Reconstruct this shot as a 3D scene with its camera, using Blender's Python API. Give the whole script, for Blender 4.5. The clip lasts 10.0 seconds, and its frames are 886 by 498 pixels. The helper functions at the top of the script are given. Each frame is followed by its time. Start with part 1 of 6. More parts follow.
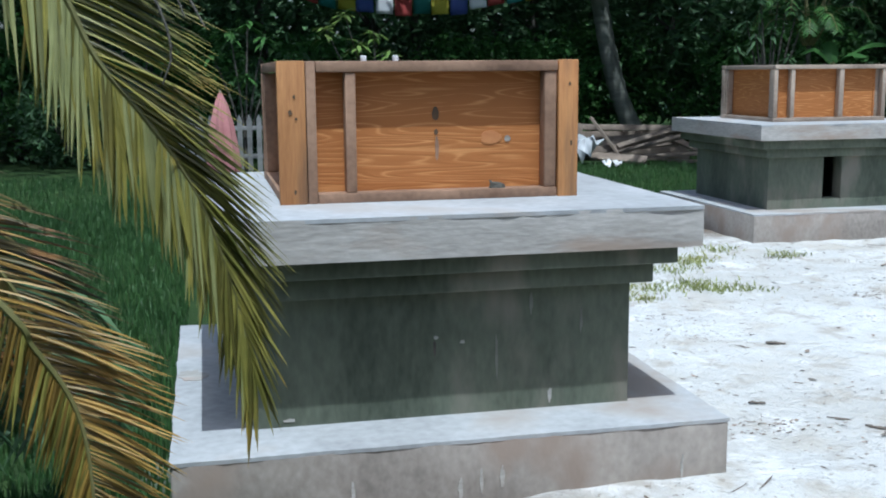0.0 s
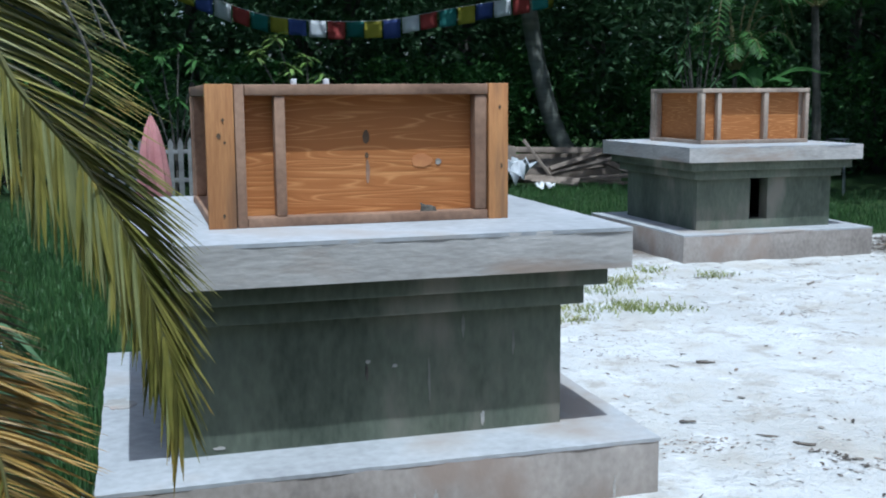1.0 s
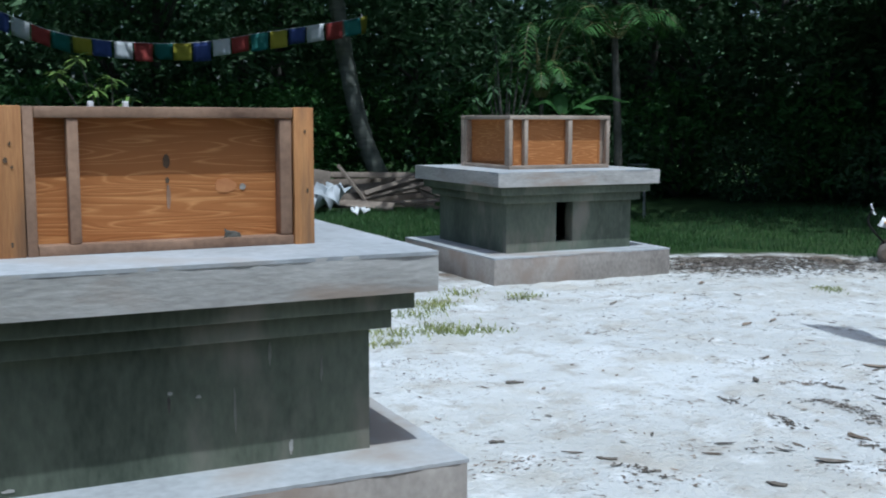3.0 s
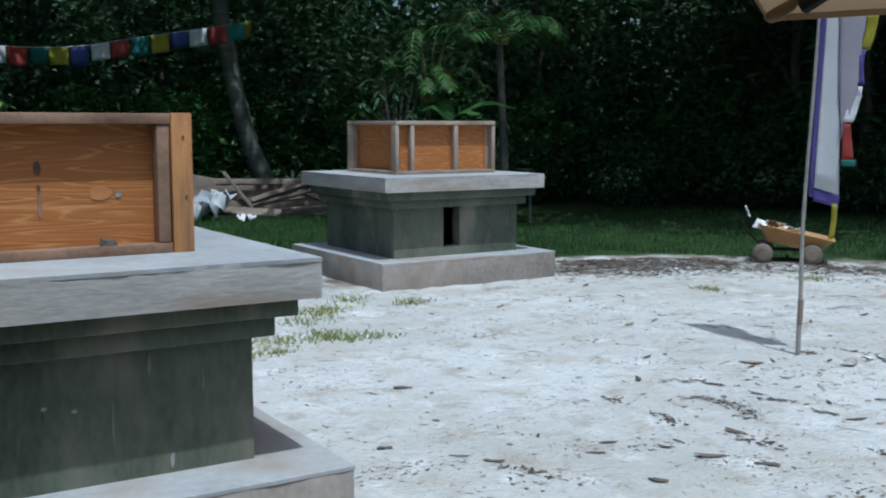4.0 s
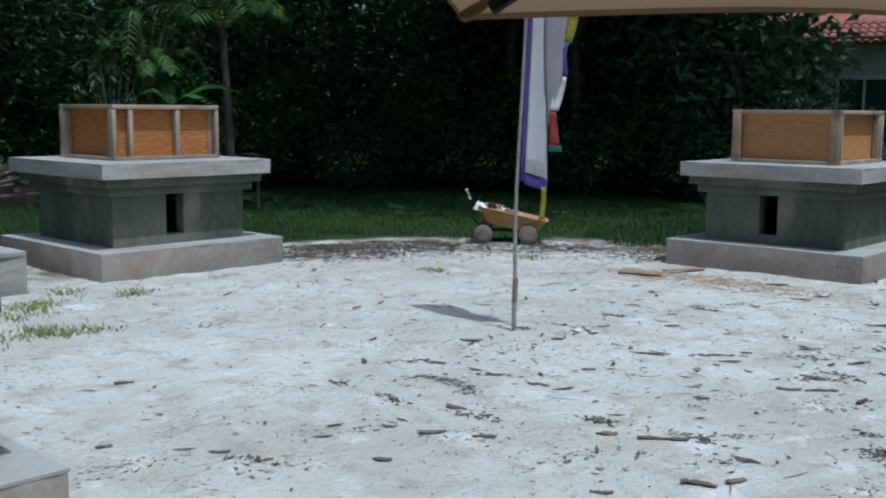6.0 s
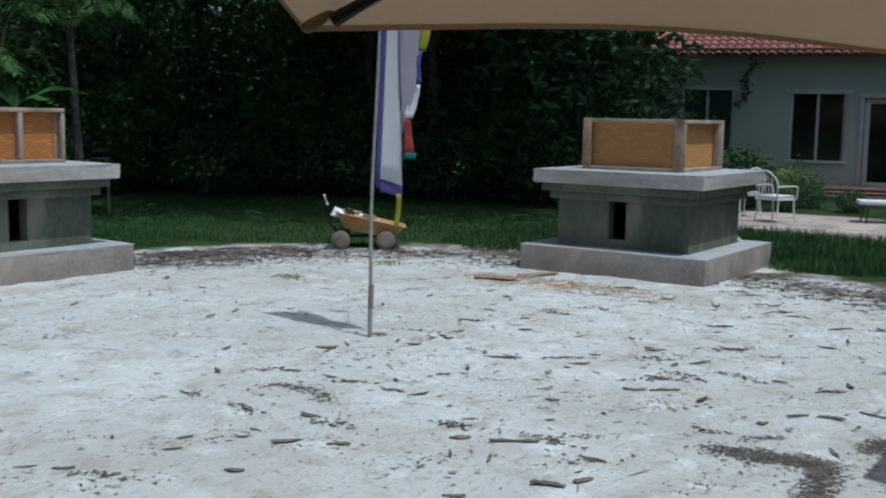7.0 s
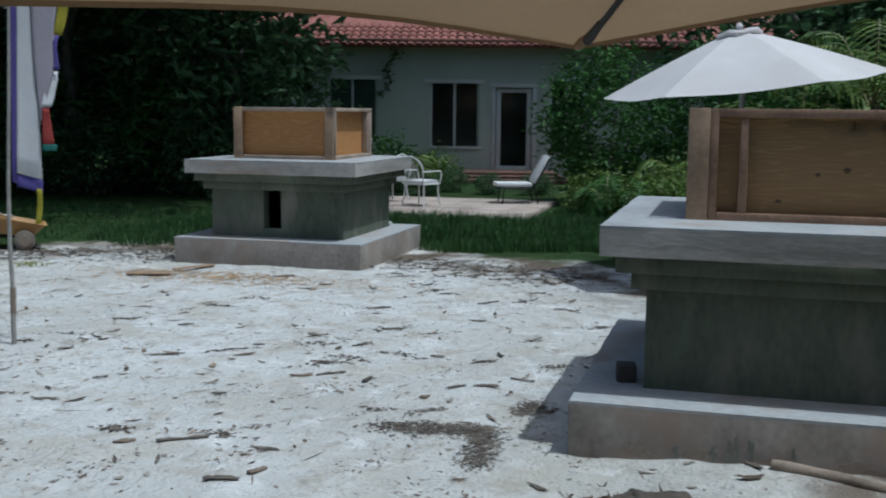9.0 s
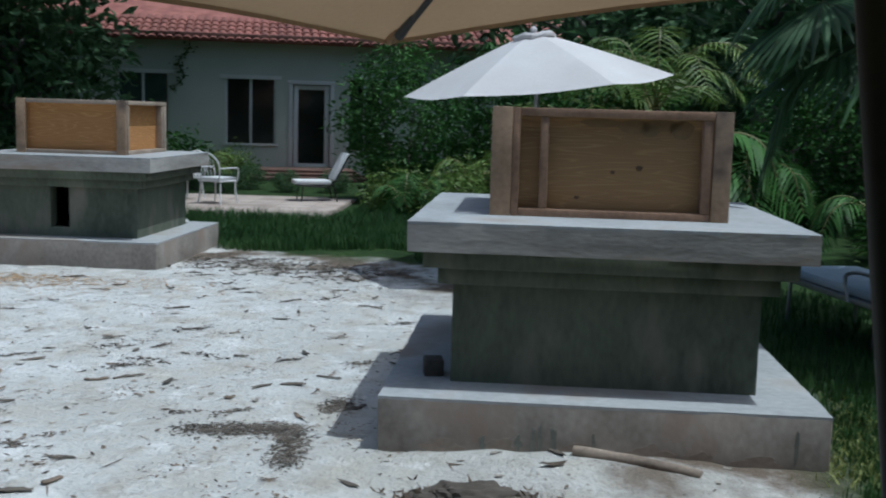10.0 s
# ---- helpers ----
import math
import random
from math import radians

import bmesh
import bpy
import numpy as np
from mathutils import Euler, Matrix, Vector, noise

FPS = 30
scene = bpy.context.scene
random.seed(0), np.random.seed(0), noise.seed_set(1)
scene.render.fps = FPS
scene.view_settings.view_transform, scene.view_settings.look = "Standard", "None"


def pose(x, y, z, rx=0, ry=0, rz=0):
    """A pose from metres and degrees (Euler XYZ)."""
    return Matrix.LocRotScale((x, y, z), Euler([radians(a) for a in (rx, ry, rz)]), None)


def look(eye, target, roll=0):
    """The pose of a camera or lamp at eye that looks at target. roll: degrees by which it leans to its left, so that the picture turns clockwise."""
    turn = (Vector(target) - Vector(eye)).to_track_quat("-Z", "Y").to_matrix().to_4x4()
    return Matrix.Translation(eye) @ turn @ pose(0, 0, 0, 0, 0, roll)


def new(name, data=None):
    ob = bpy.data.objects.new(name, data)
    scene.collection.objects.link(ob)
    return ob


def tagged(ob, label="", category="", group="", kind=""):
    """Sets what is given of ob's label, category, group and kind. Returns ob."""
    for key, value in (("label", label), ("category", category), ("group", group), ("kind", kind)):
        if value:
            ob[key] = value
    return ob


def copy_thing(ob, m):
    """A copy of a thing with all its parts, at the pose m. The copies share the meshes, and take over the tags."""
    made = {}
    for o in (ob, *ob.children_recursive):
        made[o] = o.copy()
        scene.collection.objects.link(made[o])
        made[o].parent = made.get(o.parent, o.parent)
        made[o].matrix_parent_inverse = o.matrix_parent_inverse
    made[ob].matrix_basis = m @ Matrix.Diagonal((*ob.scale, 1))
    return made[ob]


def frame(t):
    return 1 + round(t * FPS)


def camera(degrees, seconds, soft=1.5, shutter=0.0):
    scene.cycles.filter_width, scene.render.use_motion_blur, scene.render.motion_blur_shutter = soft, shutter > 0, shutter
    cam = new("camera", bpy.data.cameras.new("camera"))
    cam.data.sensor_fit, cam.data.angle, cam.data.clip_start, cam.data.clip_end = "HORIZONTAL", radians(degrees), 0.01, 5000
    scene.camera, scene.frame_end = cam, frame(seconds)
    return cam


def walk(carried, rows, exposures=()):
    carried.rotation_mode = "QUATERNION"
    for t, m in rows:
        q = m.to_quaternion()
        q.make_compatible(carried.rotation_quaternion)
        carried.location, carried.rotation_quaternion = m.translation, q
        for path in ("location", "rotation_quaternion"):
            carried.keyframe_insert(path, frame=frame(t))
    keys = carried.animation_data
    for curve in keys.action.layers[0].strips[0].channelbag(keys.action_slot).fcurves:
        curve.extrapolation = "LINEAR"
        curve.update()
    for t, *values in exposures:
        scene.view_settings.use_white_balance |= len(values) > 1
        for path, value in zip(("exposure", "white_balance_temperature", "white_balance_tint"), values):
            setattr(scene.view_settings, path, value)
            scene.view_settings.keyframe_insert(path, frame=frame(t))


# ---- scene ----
cam = camera(45.09, 10.0, soft=1.95, shutter=0.25)
ROWS = [
    (0.0, -5.8717, -4.6965, 1.6013, 80.582, 0.414, -12.629),
    (0.5, -5.8623, -4.6961, 1.6015, 81.035, 0.321, -14.300),
    (1.0, -5.8533, -4.6927, 1.6018, 81.776, 0.378, -16.109),
    (1.5, -5.8428, -4.6925, 1.6005, 82.391, 0.455, -18.106),
    (2.0, -5.8278, -4.6947, 1.6014, 82.750, 0.568, -20.583),
    (2.2, -5.8225, -4.6945, 1.6013, 82.862, 0.426, -21.702),
    (3.5, -5.7915, -4.6900, 1.5994, 83.230, -0.161, -28.604),
    (4.0, -5.7770, -4.6957, 1.5987, 83.394, -0.018, -31.791),
    (4.5, -5.7709, -4.7056, 1.6027, 83.278, -0.300, -35.157),
    (5.0, -5.7699, -4.7209, 1.6062, 82.958, -0.393, -38.518),
    (5.5, -5.7573, -4.7358, 1.6115, 82.980, -0.467, -41.807),
    (5.7, -5.7572, -4.7427, 1.6142, 82.760, -0.387, -43.617),
    (6.8, -5.7465, -4.7912, 1.6340, 82.847, -1.031, -51.916),
    (7.0, -5.7462, -4.7991, 1.6356, 82.913, -1.042, -53.541),
    (7.5, -5.7494, -4.8134, 1.6360, 82.568, -0.774, -57.864),
    (8.0, -5.7469, -4.8077, 1.6310, 82.170, -1.028, -62.263),
    (8.5, -5.7465, -4.7834, 1.6240, 82.325, -1.013, -67.059),
    (9.0, -5.7501, -4.7486, 1.6165, 82.668, -0.595, -72.239),
    (9.5, -5.7512, -4.7216, 1.6085, 82.829, -0.823, -77.677),
    (10.0, -5.7471, -4.6910, 1.6000, 82.797, -1.583, -83.103),
]
EXPOSURES = [(0.0, -0.08, 5350, 2), (1.0, -0.15, 5160, 2), (2.0, -0.24, 5180, 2), (3.5, -0.49, 5260, 1), (5.5, -0.70, 5380, 1), (7.5, -0.77, 5440, 0), (9.0, -0.83, 5440, 0), (9.5, -0.85, 5440, 0), (10.0, -0.72, 5410, 0)]
walk(cam, [(t, pose(x, y, z, rx, ry, rz)) for t, x, y, z, rx, ry, rz in ROWS], EXPOSURES)

# ---------------------------------------------------------------- light
SUN_ELEV = radians(70.3)
SUN_TURN = radians(4.5)
world = bpy.data.worlds.new("world")
scene.world = world
world.use_nodes = True
wn = world.node_tree
sky = wn.nodes.new("ShaderNodeTexSky")
sky.sky_type = "NISHITA"
sky.sun_disc = False
sky.dust_density = 4.0
sky.ozone_density = 0.5
sky.sun_elevation = SUN_ELEV
sky.sun_rotation = radians(180) + SUN_TURN
wn.nodes["Background"].inputs["Strength"].default_value = 0.14
wn.links.new(sky.outputs["Color"], wn.nodes["Background"].inputs["Color"])
sun_data = bpy.data.lights.new("sun", "SUN")
sun_data.energy = 4.1
sun_data.angle = radians(0.6)
sun_data.color = (1.0, 0.965, 0.92)
sun = new("sun", sun_data)
sun.matrix_world = look((-10 * math.cos(SUN_ELEV) * math.sin(SUN_TURN), -10 * math.cos(SUN_ELEV) * math.cos(SUN_TURN), 10 * math.sin(SUN_ELEV)), (0, 0, 0))


# ---------------------------------------------------------------- materials
def material(name, dark, light, rough=0.8, coarse=2.0, fine=40.0, bump=0.2, metal=0.0, piece=0.0, stain=None, stain_scale=1.2,
             stretch=(1, 1, 1), translucent=0.0, island=0.0, detail=6.0, spec=0.5):
    """Two scales of noise between two base colours, with relief, optional stains and piece-to-piece variation."""
    m = bpy.data.materials.new(name)
    m.use_nodes = True
    nt = m.node_tree
    b = nt.nodes["Principled BSDF"]
    b.inputs["Metallic"].default_value = metal
    b.inputs["Specular IOR Level"].default_value = spec
    tc = nt.nodes.new("ShaderNodeTexCoord")
    mp = nt.nodes.new("ShaderNodeMapping")
    mp.inputs["Scale"].default_value = stretch
    nt.links.new(tc.outputs["Object"], mp.inputs["Vector"])

    def noise_tex(scale, det=detail):
        n = nt.nodes.new("ShaderNodeTexNoise")
        n.inputs["Scale"].default_value = scale
        n.inputs["Detail"].default_value = det
        nt.links.new(mp.outputs["Vector"], n.inputs["Vector"])
        return n

    a, c = noise_tex(coarse), noise_tex(fine, 4)
    add = nt.nodes.new("ShaderNodeMath")
    add.operation = "MULTIPLY_ADD"
    nt.links.new(c.outputs["Fac"], add.inputs[0])
    add.inputs[1].default_value = 0.5
    nt.links.new(a.outputs["Fac"], add.inputs[2])
    ramp = nt.nodes.new("ShaderNodeValToRGB")
    ramp.color_ramp.elements[0].position, ramp.color_ramp.elements[1].position = 0.5, 1.0
    ramp.color_ramp.elements[0].color, ramp.color_ramp.elements[1].color = (*dark, 1), (*light, 1)
    nt.links.new(add.outputs[0], ramp.inputs["Fac"])
    out = ramp.outputs["Color"]
    if stain:
        s = noise_tex(stain_scale, 8)
        sr = nt.nodes.new("ShaderNodeValToRGB")
        sr.color_ramp.elements[0].position, sr.color_ramp.elements[1].position = 0.54, 0.68
        nt.links.new(s.outputs["Fac"], sr.inputs["Fac"])
        mix = nt.nodes.new("ShaderNodeMix")
        mix.data_type = "RGBA"
        nt.links.new(sr.outputs["Color"], mix.inputs["Factor"])
        nt.links.new(out, mix.inputs["A"])
        mix.inputs["B"].default_value = (*stain, 1)
        out = mix.outputs["Result"]
    if piece or island:
        src = nt.nodes.new("ShaderNodeNewGeometry") if island else nt.nodes.new("ShaderNodeObjectInfo")
        k = island or piece
        mr = nt.nodes.new("ShaderNodeMapRange")
        mr.inputs["To Min"].default_value, mr.inputs["To Max"].default_value = 1 - k, 1 + k
        nt.links.new(src.outputs["Random Per Island" if island else "Random"], mr.inputs["Value"])
        hsv = nt.nodes.new("ShaderNodeHueSaturation")
        nt.links.new(mr.outputs[0], hsv.inputs["Value"])
        nt.links.new(out, hsv.inputs["Color"])
        out = hsv.outputs["Color"]
    nt.links.new(out, b.inputs["Base Color"])
    rr = nt.nodes.new("ShaderNodeMapRange")
    rr.inputs["To Min"].default_value, rr.inputs["To Max"].default_value = max(rough - 0.12, 0.02), min(rough + 0.12, 1)
    nt.links.new(c.outputs["Fac"], rr.inputs["Value"])
    nt.links.new(rr.outputs[0], b.inputs["Roughness"])
    if bump:
        bp = nt.nodes.new("ShaderNodeBump")
        bp.inputs["Strength"].default_value = bump
        bp.inputs["Distance"].default_value = 0.02
        nt.links.new(add.outputs[0], bp.inputs["Height"])
        nt.links.new(bp.outputs["Normal"], b.inputs["Normal"])
    if translucent:
        tr = nt.nodes.new("ShaderNodeBsdfTranslucent")
        nt.links.new(out, tr.inputs["Color"])
        ms = nt.nodes.new("ShaderNodeMixShader")
        ms.inputs["Fac"].default_value = translucent
        nt.links.new(b.outputs[0], ms.inputs[1])
        nt.links.new(tr.outputs[0], ms.inputs[2])
        nt.links.new(ms.outputs[0], nt.nodes["Material Output"].inputs["Surface"])
    return m


def plywood_material(name, pale, deep, scale=1.0):
    """Rotary-cut plywood: wavering grain lines with broad cathedral figure and a few knots."""
    m = bpy.data.materials.new(name)
    m.use_nodes = True
    nt = m.node_tree
    b = nt.nodes["Principled BSDF"]
    tc = nt.nodes.new("ShaderNodeTexCoord")
    info = nt.nodes.new("ShaderNodeObjectInfo")
    off = nt.nodes.new("ShaderNodeVectorMath")
    off.operation = "MULTIPLY_ADD"
    nt.links.new(info.outputs["Random"], off.inputs[0])
    off.inputs[1].default_value = (7, 5, 9)
    nt.links.new(tc.outputs["Object"], off.inputs[2])
    mp = nt.nodes.new("ShaderNodeMapping")
    mp.inputs["Scale"].default_value = (0.42 * scale, 0.42 * scale, 5.4 * scale)
    nt.links.new(off.outputs[0], mp.inputs["Vector"])
    big = nt.nodes.new("ShaderNodeTexNoise")
    big.inputs["Scale"].default_value = 1.6
    big.inputs["Detail"].default_value = 2
    nt.links.new(mp.outputs[0], big.inputs["Vector"])
    rings = nt.nodes.new("ShaderNodeMath")
    rings.operation = "MULTIPLY"
    rings.inputs[1].default_value = 44
    nt.links.new(big.outputs["Fac"], rings.inputs[0])
    frac = nt.nodes.new("ShaderNodeMath")
    frac.operation = "PINGPONG"
    frac.inputs[1].default_value = 1.0
    nt.links.new(rings.outputs[0], frac.inputs[0])
    fib = nt.nodes.new("ShaderNodeTexNoise")
    fib.inputs["Scale"].default_value = 18
    fib.inputs["Detail"].default_value = 6
    nt.links.new(mp.outputs[0], fib.inputs["Vector"])
    add = nt.nodes.new("ShaderNodeMath")
    add.operation = "MULTIPLY_ADD"
    nt.links.new(fib.outputs["Fac"], add.inputs[0])
    add.inputs[1].default_value = 0.9
    nt.links.new(frac.outputs[0], add.inputs[2])
    ramp = nt.nodes.new("ShaderNodeValToRGB")
    ramp.color_ramp.elements[0].position, ramp.color_ramp.elements[1].position = 0.3, 1.3 / 1.6
    ramp.color_ramp.elements[0].color, ramp.color_ramp.elements[1].color = (*pale, 1), (*deep, 1)
    nt.links.new(add.outputs[0], ramp.inputs["Fac"])
    nt.links.new(ramp.outputs["Color"], b.inputs["Base Color"])
    b.inputs["Roughness"].default_value = 0.65
    b.inputs["Specular IOR Level"].default_value = 0.3
    bp = nt.nodes.new("ShaderNodeBump")
    bp.inputs["Strength"].default_value = 0.12
    bp.inputs["Distance"].default_value = 0.01
    nt.links.new(add.outputs[0], bp.inputs["Height"])
    nt.links.new(bp.outputs["Normal"], b.inputs["Normal"])
    return m


CONCRETE = material("concrete", (0.23, 0.222, 0.20), (0.48, 0.465, 0.44), 0.85, 2.0, 26, 0.15, stain=(0.37, 0.275, 0.22), stain_scale=2.6, stretch=(0.7, 0.7, 1.7))
CONCRETE_BASE = material("concrete_base", (0.185, 0.16, 0.14), (0.41, 0.365, 0.325), 0.85, 2.0, 26, 0.15, stain=(0.29, 0.23, 0.19), stain_scale=2.2, stretch=(1.2, 1.2, 0.9))
# skim colour is paler and bluer: the sunlit look of flat tops is in it
SKIM_LIT = material("sunlit_cement_skim", (0.275, 0.28, 0.285), (0.50, 0.512, 0.525), 0.8, 1.6, 22, 0.12, stain=(0.34, 0.30, 0.265), stain_scale=1.6)
# pillar and bands: darker and greener than the other concrete
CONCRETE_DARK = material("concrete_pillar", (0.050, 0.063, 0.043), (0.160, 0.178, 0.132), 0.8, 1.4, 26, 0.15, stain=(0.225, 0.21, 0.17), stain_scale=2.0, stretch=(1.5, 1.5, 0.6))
CONCRETE_TOP = material("concrete_slab", (0.27, 0.25, 0.225), (0.55, 0.525, 0.495), 0.85, 2.6, 26, 0.22, stain=(0.34, 0.275, 0.225), stain_scale=2.4, stretch=(0.6, 0.6, 2.4))
PLY = plywood_material("plywood", (0.63, 0.30, 0.105), (0.40, 0.155, 0.045))
PLY_PALE = plywood_material("plywood_pale", (0.64, 0.365, 0.155), (0.46, 0.225, 0.08))
PLY_DULL = plywood_material("plywood_dull", (0.43, 0.275, 0.13), (0.32, 0.195, 0.088))
STUD_GREY = material("grey_pine_stud", (0.22, 0.165, 0.125), (0.46, 0.37, 0.29), 0.75, 3, 40, 0.15, piece=0.15)
STUD = material("pine_stud", (0.16, 0.09, 0.055), (0.38, 0.235, 0.15), 0.75, 3, 40, 0.15, piece=0.15, stretch=(1, 1, 1))
BOARD = material("pine_board", (0.35, 0.145, 0.048), (0.60, 0.30, 0.11), 0.7, 3, 24, 0.25, piece=0.15, stain=(0.24, 0.13, 0.065), stain_scale=2.2, stretch=(5, 5, 0.5))
LEAF_DARK = material("leaf_dark", (0.045, 0.10, 0.042), (0.115, 0.195, 0.085), 0.65, 0.6, 6, 0, island=0.5, translucent=0.4, spec=0.4)
LEAF_MID = material("leaf_mid", (0.036, 0.095, 0.025), (0.085, 0.18, 0.045), 0.5, 0.8, 6, 0, island=0.4, translucent=0.2, spec=0.15)
LEAF_BRIGHT = material("leaf_bright", (0.08, 0.15, 0.03), (0.20, 0.27, 0.07), 0.5, 0.8, 6, 0, island=0.4, translucent=0.25, spec=0.3)
FROND = material("frond_leaf", (0.10, 0.115, 0.024), (0.37, 0.32, 0.075), 0.45, 3.0, 14, 0.05, stain=(0.44, 0.26, 0.05), stain_scale=5.0, piece=0.55, translucent=0.3, spec=0.4)
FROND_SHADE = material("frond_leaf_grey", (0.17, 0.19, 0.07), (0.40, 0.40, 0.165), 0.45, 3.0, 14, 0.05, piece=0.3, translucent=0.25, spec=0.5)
# darker brown copy of the frond colour, with the rear fronds' shade in it
FROND_DIM = material("shaded_frond_leaf", (0.045, 0.05, 0.014), (0.17, 0.12, 0.035), 0.5, 3.0, 14, 0.05, stain=(0.24, 0.11, 0.03), stain_scale=6.0, piece=0.5, translucent=0.2, spec=0.3)
FROND_GOLD = material("golden_frond_leaf", (0.13, 0.095, 0.02), (0.44, 0.27, 0.06), 0.45, 3.0, 14, 0.05, piece=0.5, translucent=0.3, spec=0.4)
RACHIS = material("rachis", (0.13, 0.13, 0.04), (0.22, 0.20, 0.08), 0.5, 4, 30, 0.1)
BARK = material("bark", (0.05, 0.045, 0.035), (0.13, 0.12, 0.10), 0.9, 3, 24, 0.5, stretch=(1, 1, 2.5))
PALM_BARK = material("palm_bark", (0.10, 0.105, 0.088), (0.22, 0.22, 0.185), 0.9, 2, 20, 0.4, stretch=(1, 1, 6))
GRASS = material("grass_blade", (0.028, 0.078, 0.020), (0.068, 0.145, 0.038), 0.6, 0.7, 4, 0, island=0.35, translucent=0.25)
WHITE_CLOTH = material("white_canvas", (0.65, 0.61, 0.60), (0.79, 0.755, 0.755), 0.9, 1.5, 60, 0.05, translucent=0.15)
TAN_CLOTH = material("tan_canvas", (0.43, 0.285, 0.165), (0.51, 0.345, 0.205), 0.9, 1.5, 60, 0.05, translucent=0.3)
WALL_WHITE = material("white_stucco", (0.48, 0.515, 0.465), (0.58, 0.62, 0.56), 0.9, 0.8, 30, 0.15)
TRIM_WHITE = material("trim_paint", (0.62, 0.63, 0.62), (0.72, 0.72, 0.71), 0.6, 1.0, 30, 0.05)
BRICK = material("dark_brick", (0.06, 0.035, 0.03), (0.16, 0.085, 0.065), 0.9, 4, 30, 0.3, piece=0.25)
OLD_BOARD = material("weathered_board", (0.22, 0.145, 0.09), (0.47, 0.325, 0.21), 0.8, 3, 34, 0.15, piece=0.12, stain=(0.12, 0.085, 0.065), stain_scale=3)
TILE = material("clay_tile", (0.15, 0.05, 0.04), (0.33, 0.135, 0.105), 0.85, 3, 20, 0.2, piece=0.25)
METAL_WHITE = material("white_metal", (0.6, 0.6, 0.6), (0.75, 0.75, 0.75), 0.45, 3, 30, 0.02)
METAL_DARK = material("dark_metal", (0.012, 0.012, 0.012), (0.03, 0.03, 0.03), 0.5, 3, 30, 0.02, metal=0.4)
METAL_GREY = material("grey_metal", (0.25, 0.26, 0.27), (0.42, 0.43, 0.44), 0.4, 3, 30, 0.02, metal=0.7)
POLE = material("pale_pole", (0.22, 0.21, 0.19), (0.40, 0.38, 0.35), 0.6, 5, 40, 0.1)
DRY_GRASS = material("tuft_blade", (0.17, 0.22, 0.055), (0.35, 0.36, 0.12), 0.6, 0.7, 4, 0, island=0.3, translucent=0.25)
DUSTY = material("dusty_tyre", (0.11, 0.093, 0.077), (0.24, 0.205, 0.17), 0.95, 5, 40, 0.1)
RUBBER = material("rubber", (0.03, 0.028, 0.026), (0.12, 0.105, 0.09), 0.8, 5, 40, 0.1)
CART_TAN = material("cart_plastic", (0.36, 0.20, 0.07), (0.52, 0.31, 0.13), 0.6, 3, 30, 0.05)
SHEETING = material("grey_sheeting", (0.36, 0.38, 0.40), (0.52, 0.54, 0.56), 0.5, 3, 20, 0.05)
PAPER = material("paper", (0.62, 0.62, 0.62), (0.8, 0.8, 0.8), 0.9, 3, 20, 0.05)
OLD_WOOD = material("weathered_wood", (0.11, 0.085, 0.065), (0.30, 0.24, 0.19), 0.9, 3, 40, 0.2, piece=0.35)
LITTER = material("dead_leaf", (0.10, 0.075, 0.055), (0.26, 0.20, 0.15), 0.9, 3, 30, 0.1, island=0.75)
STREAK = material("concrete_streak", (0.14, 0.145, 0.125), (0.24, 0.24, 0.21), 0.85, 6, 40, 0.1)
KNOTHOLE = material("knot", (0.07, 0.045, 0.025), (0.14, 0.085, 0.045), 0.7, 8, 40, 0.1)
MULCH = material("mulch", (0.075, 0.062, 0.05), (0.18, 0.152, 0.125), 0.95, 3, 30, 0.1, island=0.5)
CLOD = material("clod", (0.20, 0.17, 0.14), (0.42, 0.39, 0.34), 0.95, 6, 40, 0.4, island=0.35)
PAVING = material("patio_stone", (0.31, 0.25, 0.215), (0.50, 0.42, 0.37), 0.85, 2, 25, 0.2, piece=0.15)
KNOT = material("burl", (0.44, 0.17, 0.06), (0.56, 0.25, 0.09), 0.6, 8, 40, 0.1)
# weathered white, darkened further so the colour carries the tree shade
PICKET = material("shaded_white_paint", (0.14, 0.14, 0.135), (0.30, 0.30, 0.29), 0.9, 3, 30, 0.1, piece=0.2)
PINK = material("pink_cloth", (0.42, 0.17, 0.17), (0.56, 0.27, 0.26), 0.9, 2, 30, 0.05)
BLUE_GREY = material("pale_blue_cushion", (0.30, 0.37, 0.44), (0.48, 0.55, 0.60), 0.8, 2, 30, 0.05)
DARK_PATCH = material("dark_patch", (0.19, 0.125, 0.062), (0.29, 0.19, 0.095), 0.8, 6, 40, 0.1)
STRAW = material("dry_straw", (0.30, 0.19, 0.10), (0.56, 0.38, 0.21), 0.9, 3, 30, 0.1, island=0.35)
# greenish reflection put into the base colour of the left window's panes
GLASS_REFLECT = material("glass_green_reflection", (0.035, 0.055, 0.050), (0.06, 0.09, 0.08), 0.12, 1, 5, 0)
GLASS_DARK = material("window_glass", (0.006, 0.008, 0.009), (0.012, 0.015, 0.016), 0.08, 1, 5, 0)
# near-black colour stands in for the darkness of an unlit room
INTERIOR = material("room_painted_dark", (0.02, 0.02, 0.02), (0.035, 0.035, 0.035), 0.9, 1, 5, 0)


def cloth(name, colour):
    return material(name, tuple(c * 0.85 for c in colour), colour, 0.9, 3, 40, 0.03, translucent=0.35)


FLAG_BLUE, FLAG_WHITE, FLAG_RED = cloth("cloth_blue", (0.10, 0.14, 0.42)), cloth("cloth_white", (0.84, 0.84, 0.86)), cloth("cloth_red", (0.42, 0.07, 0.06))
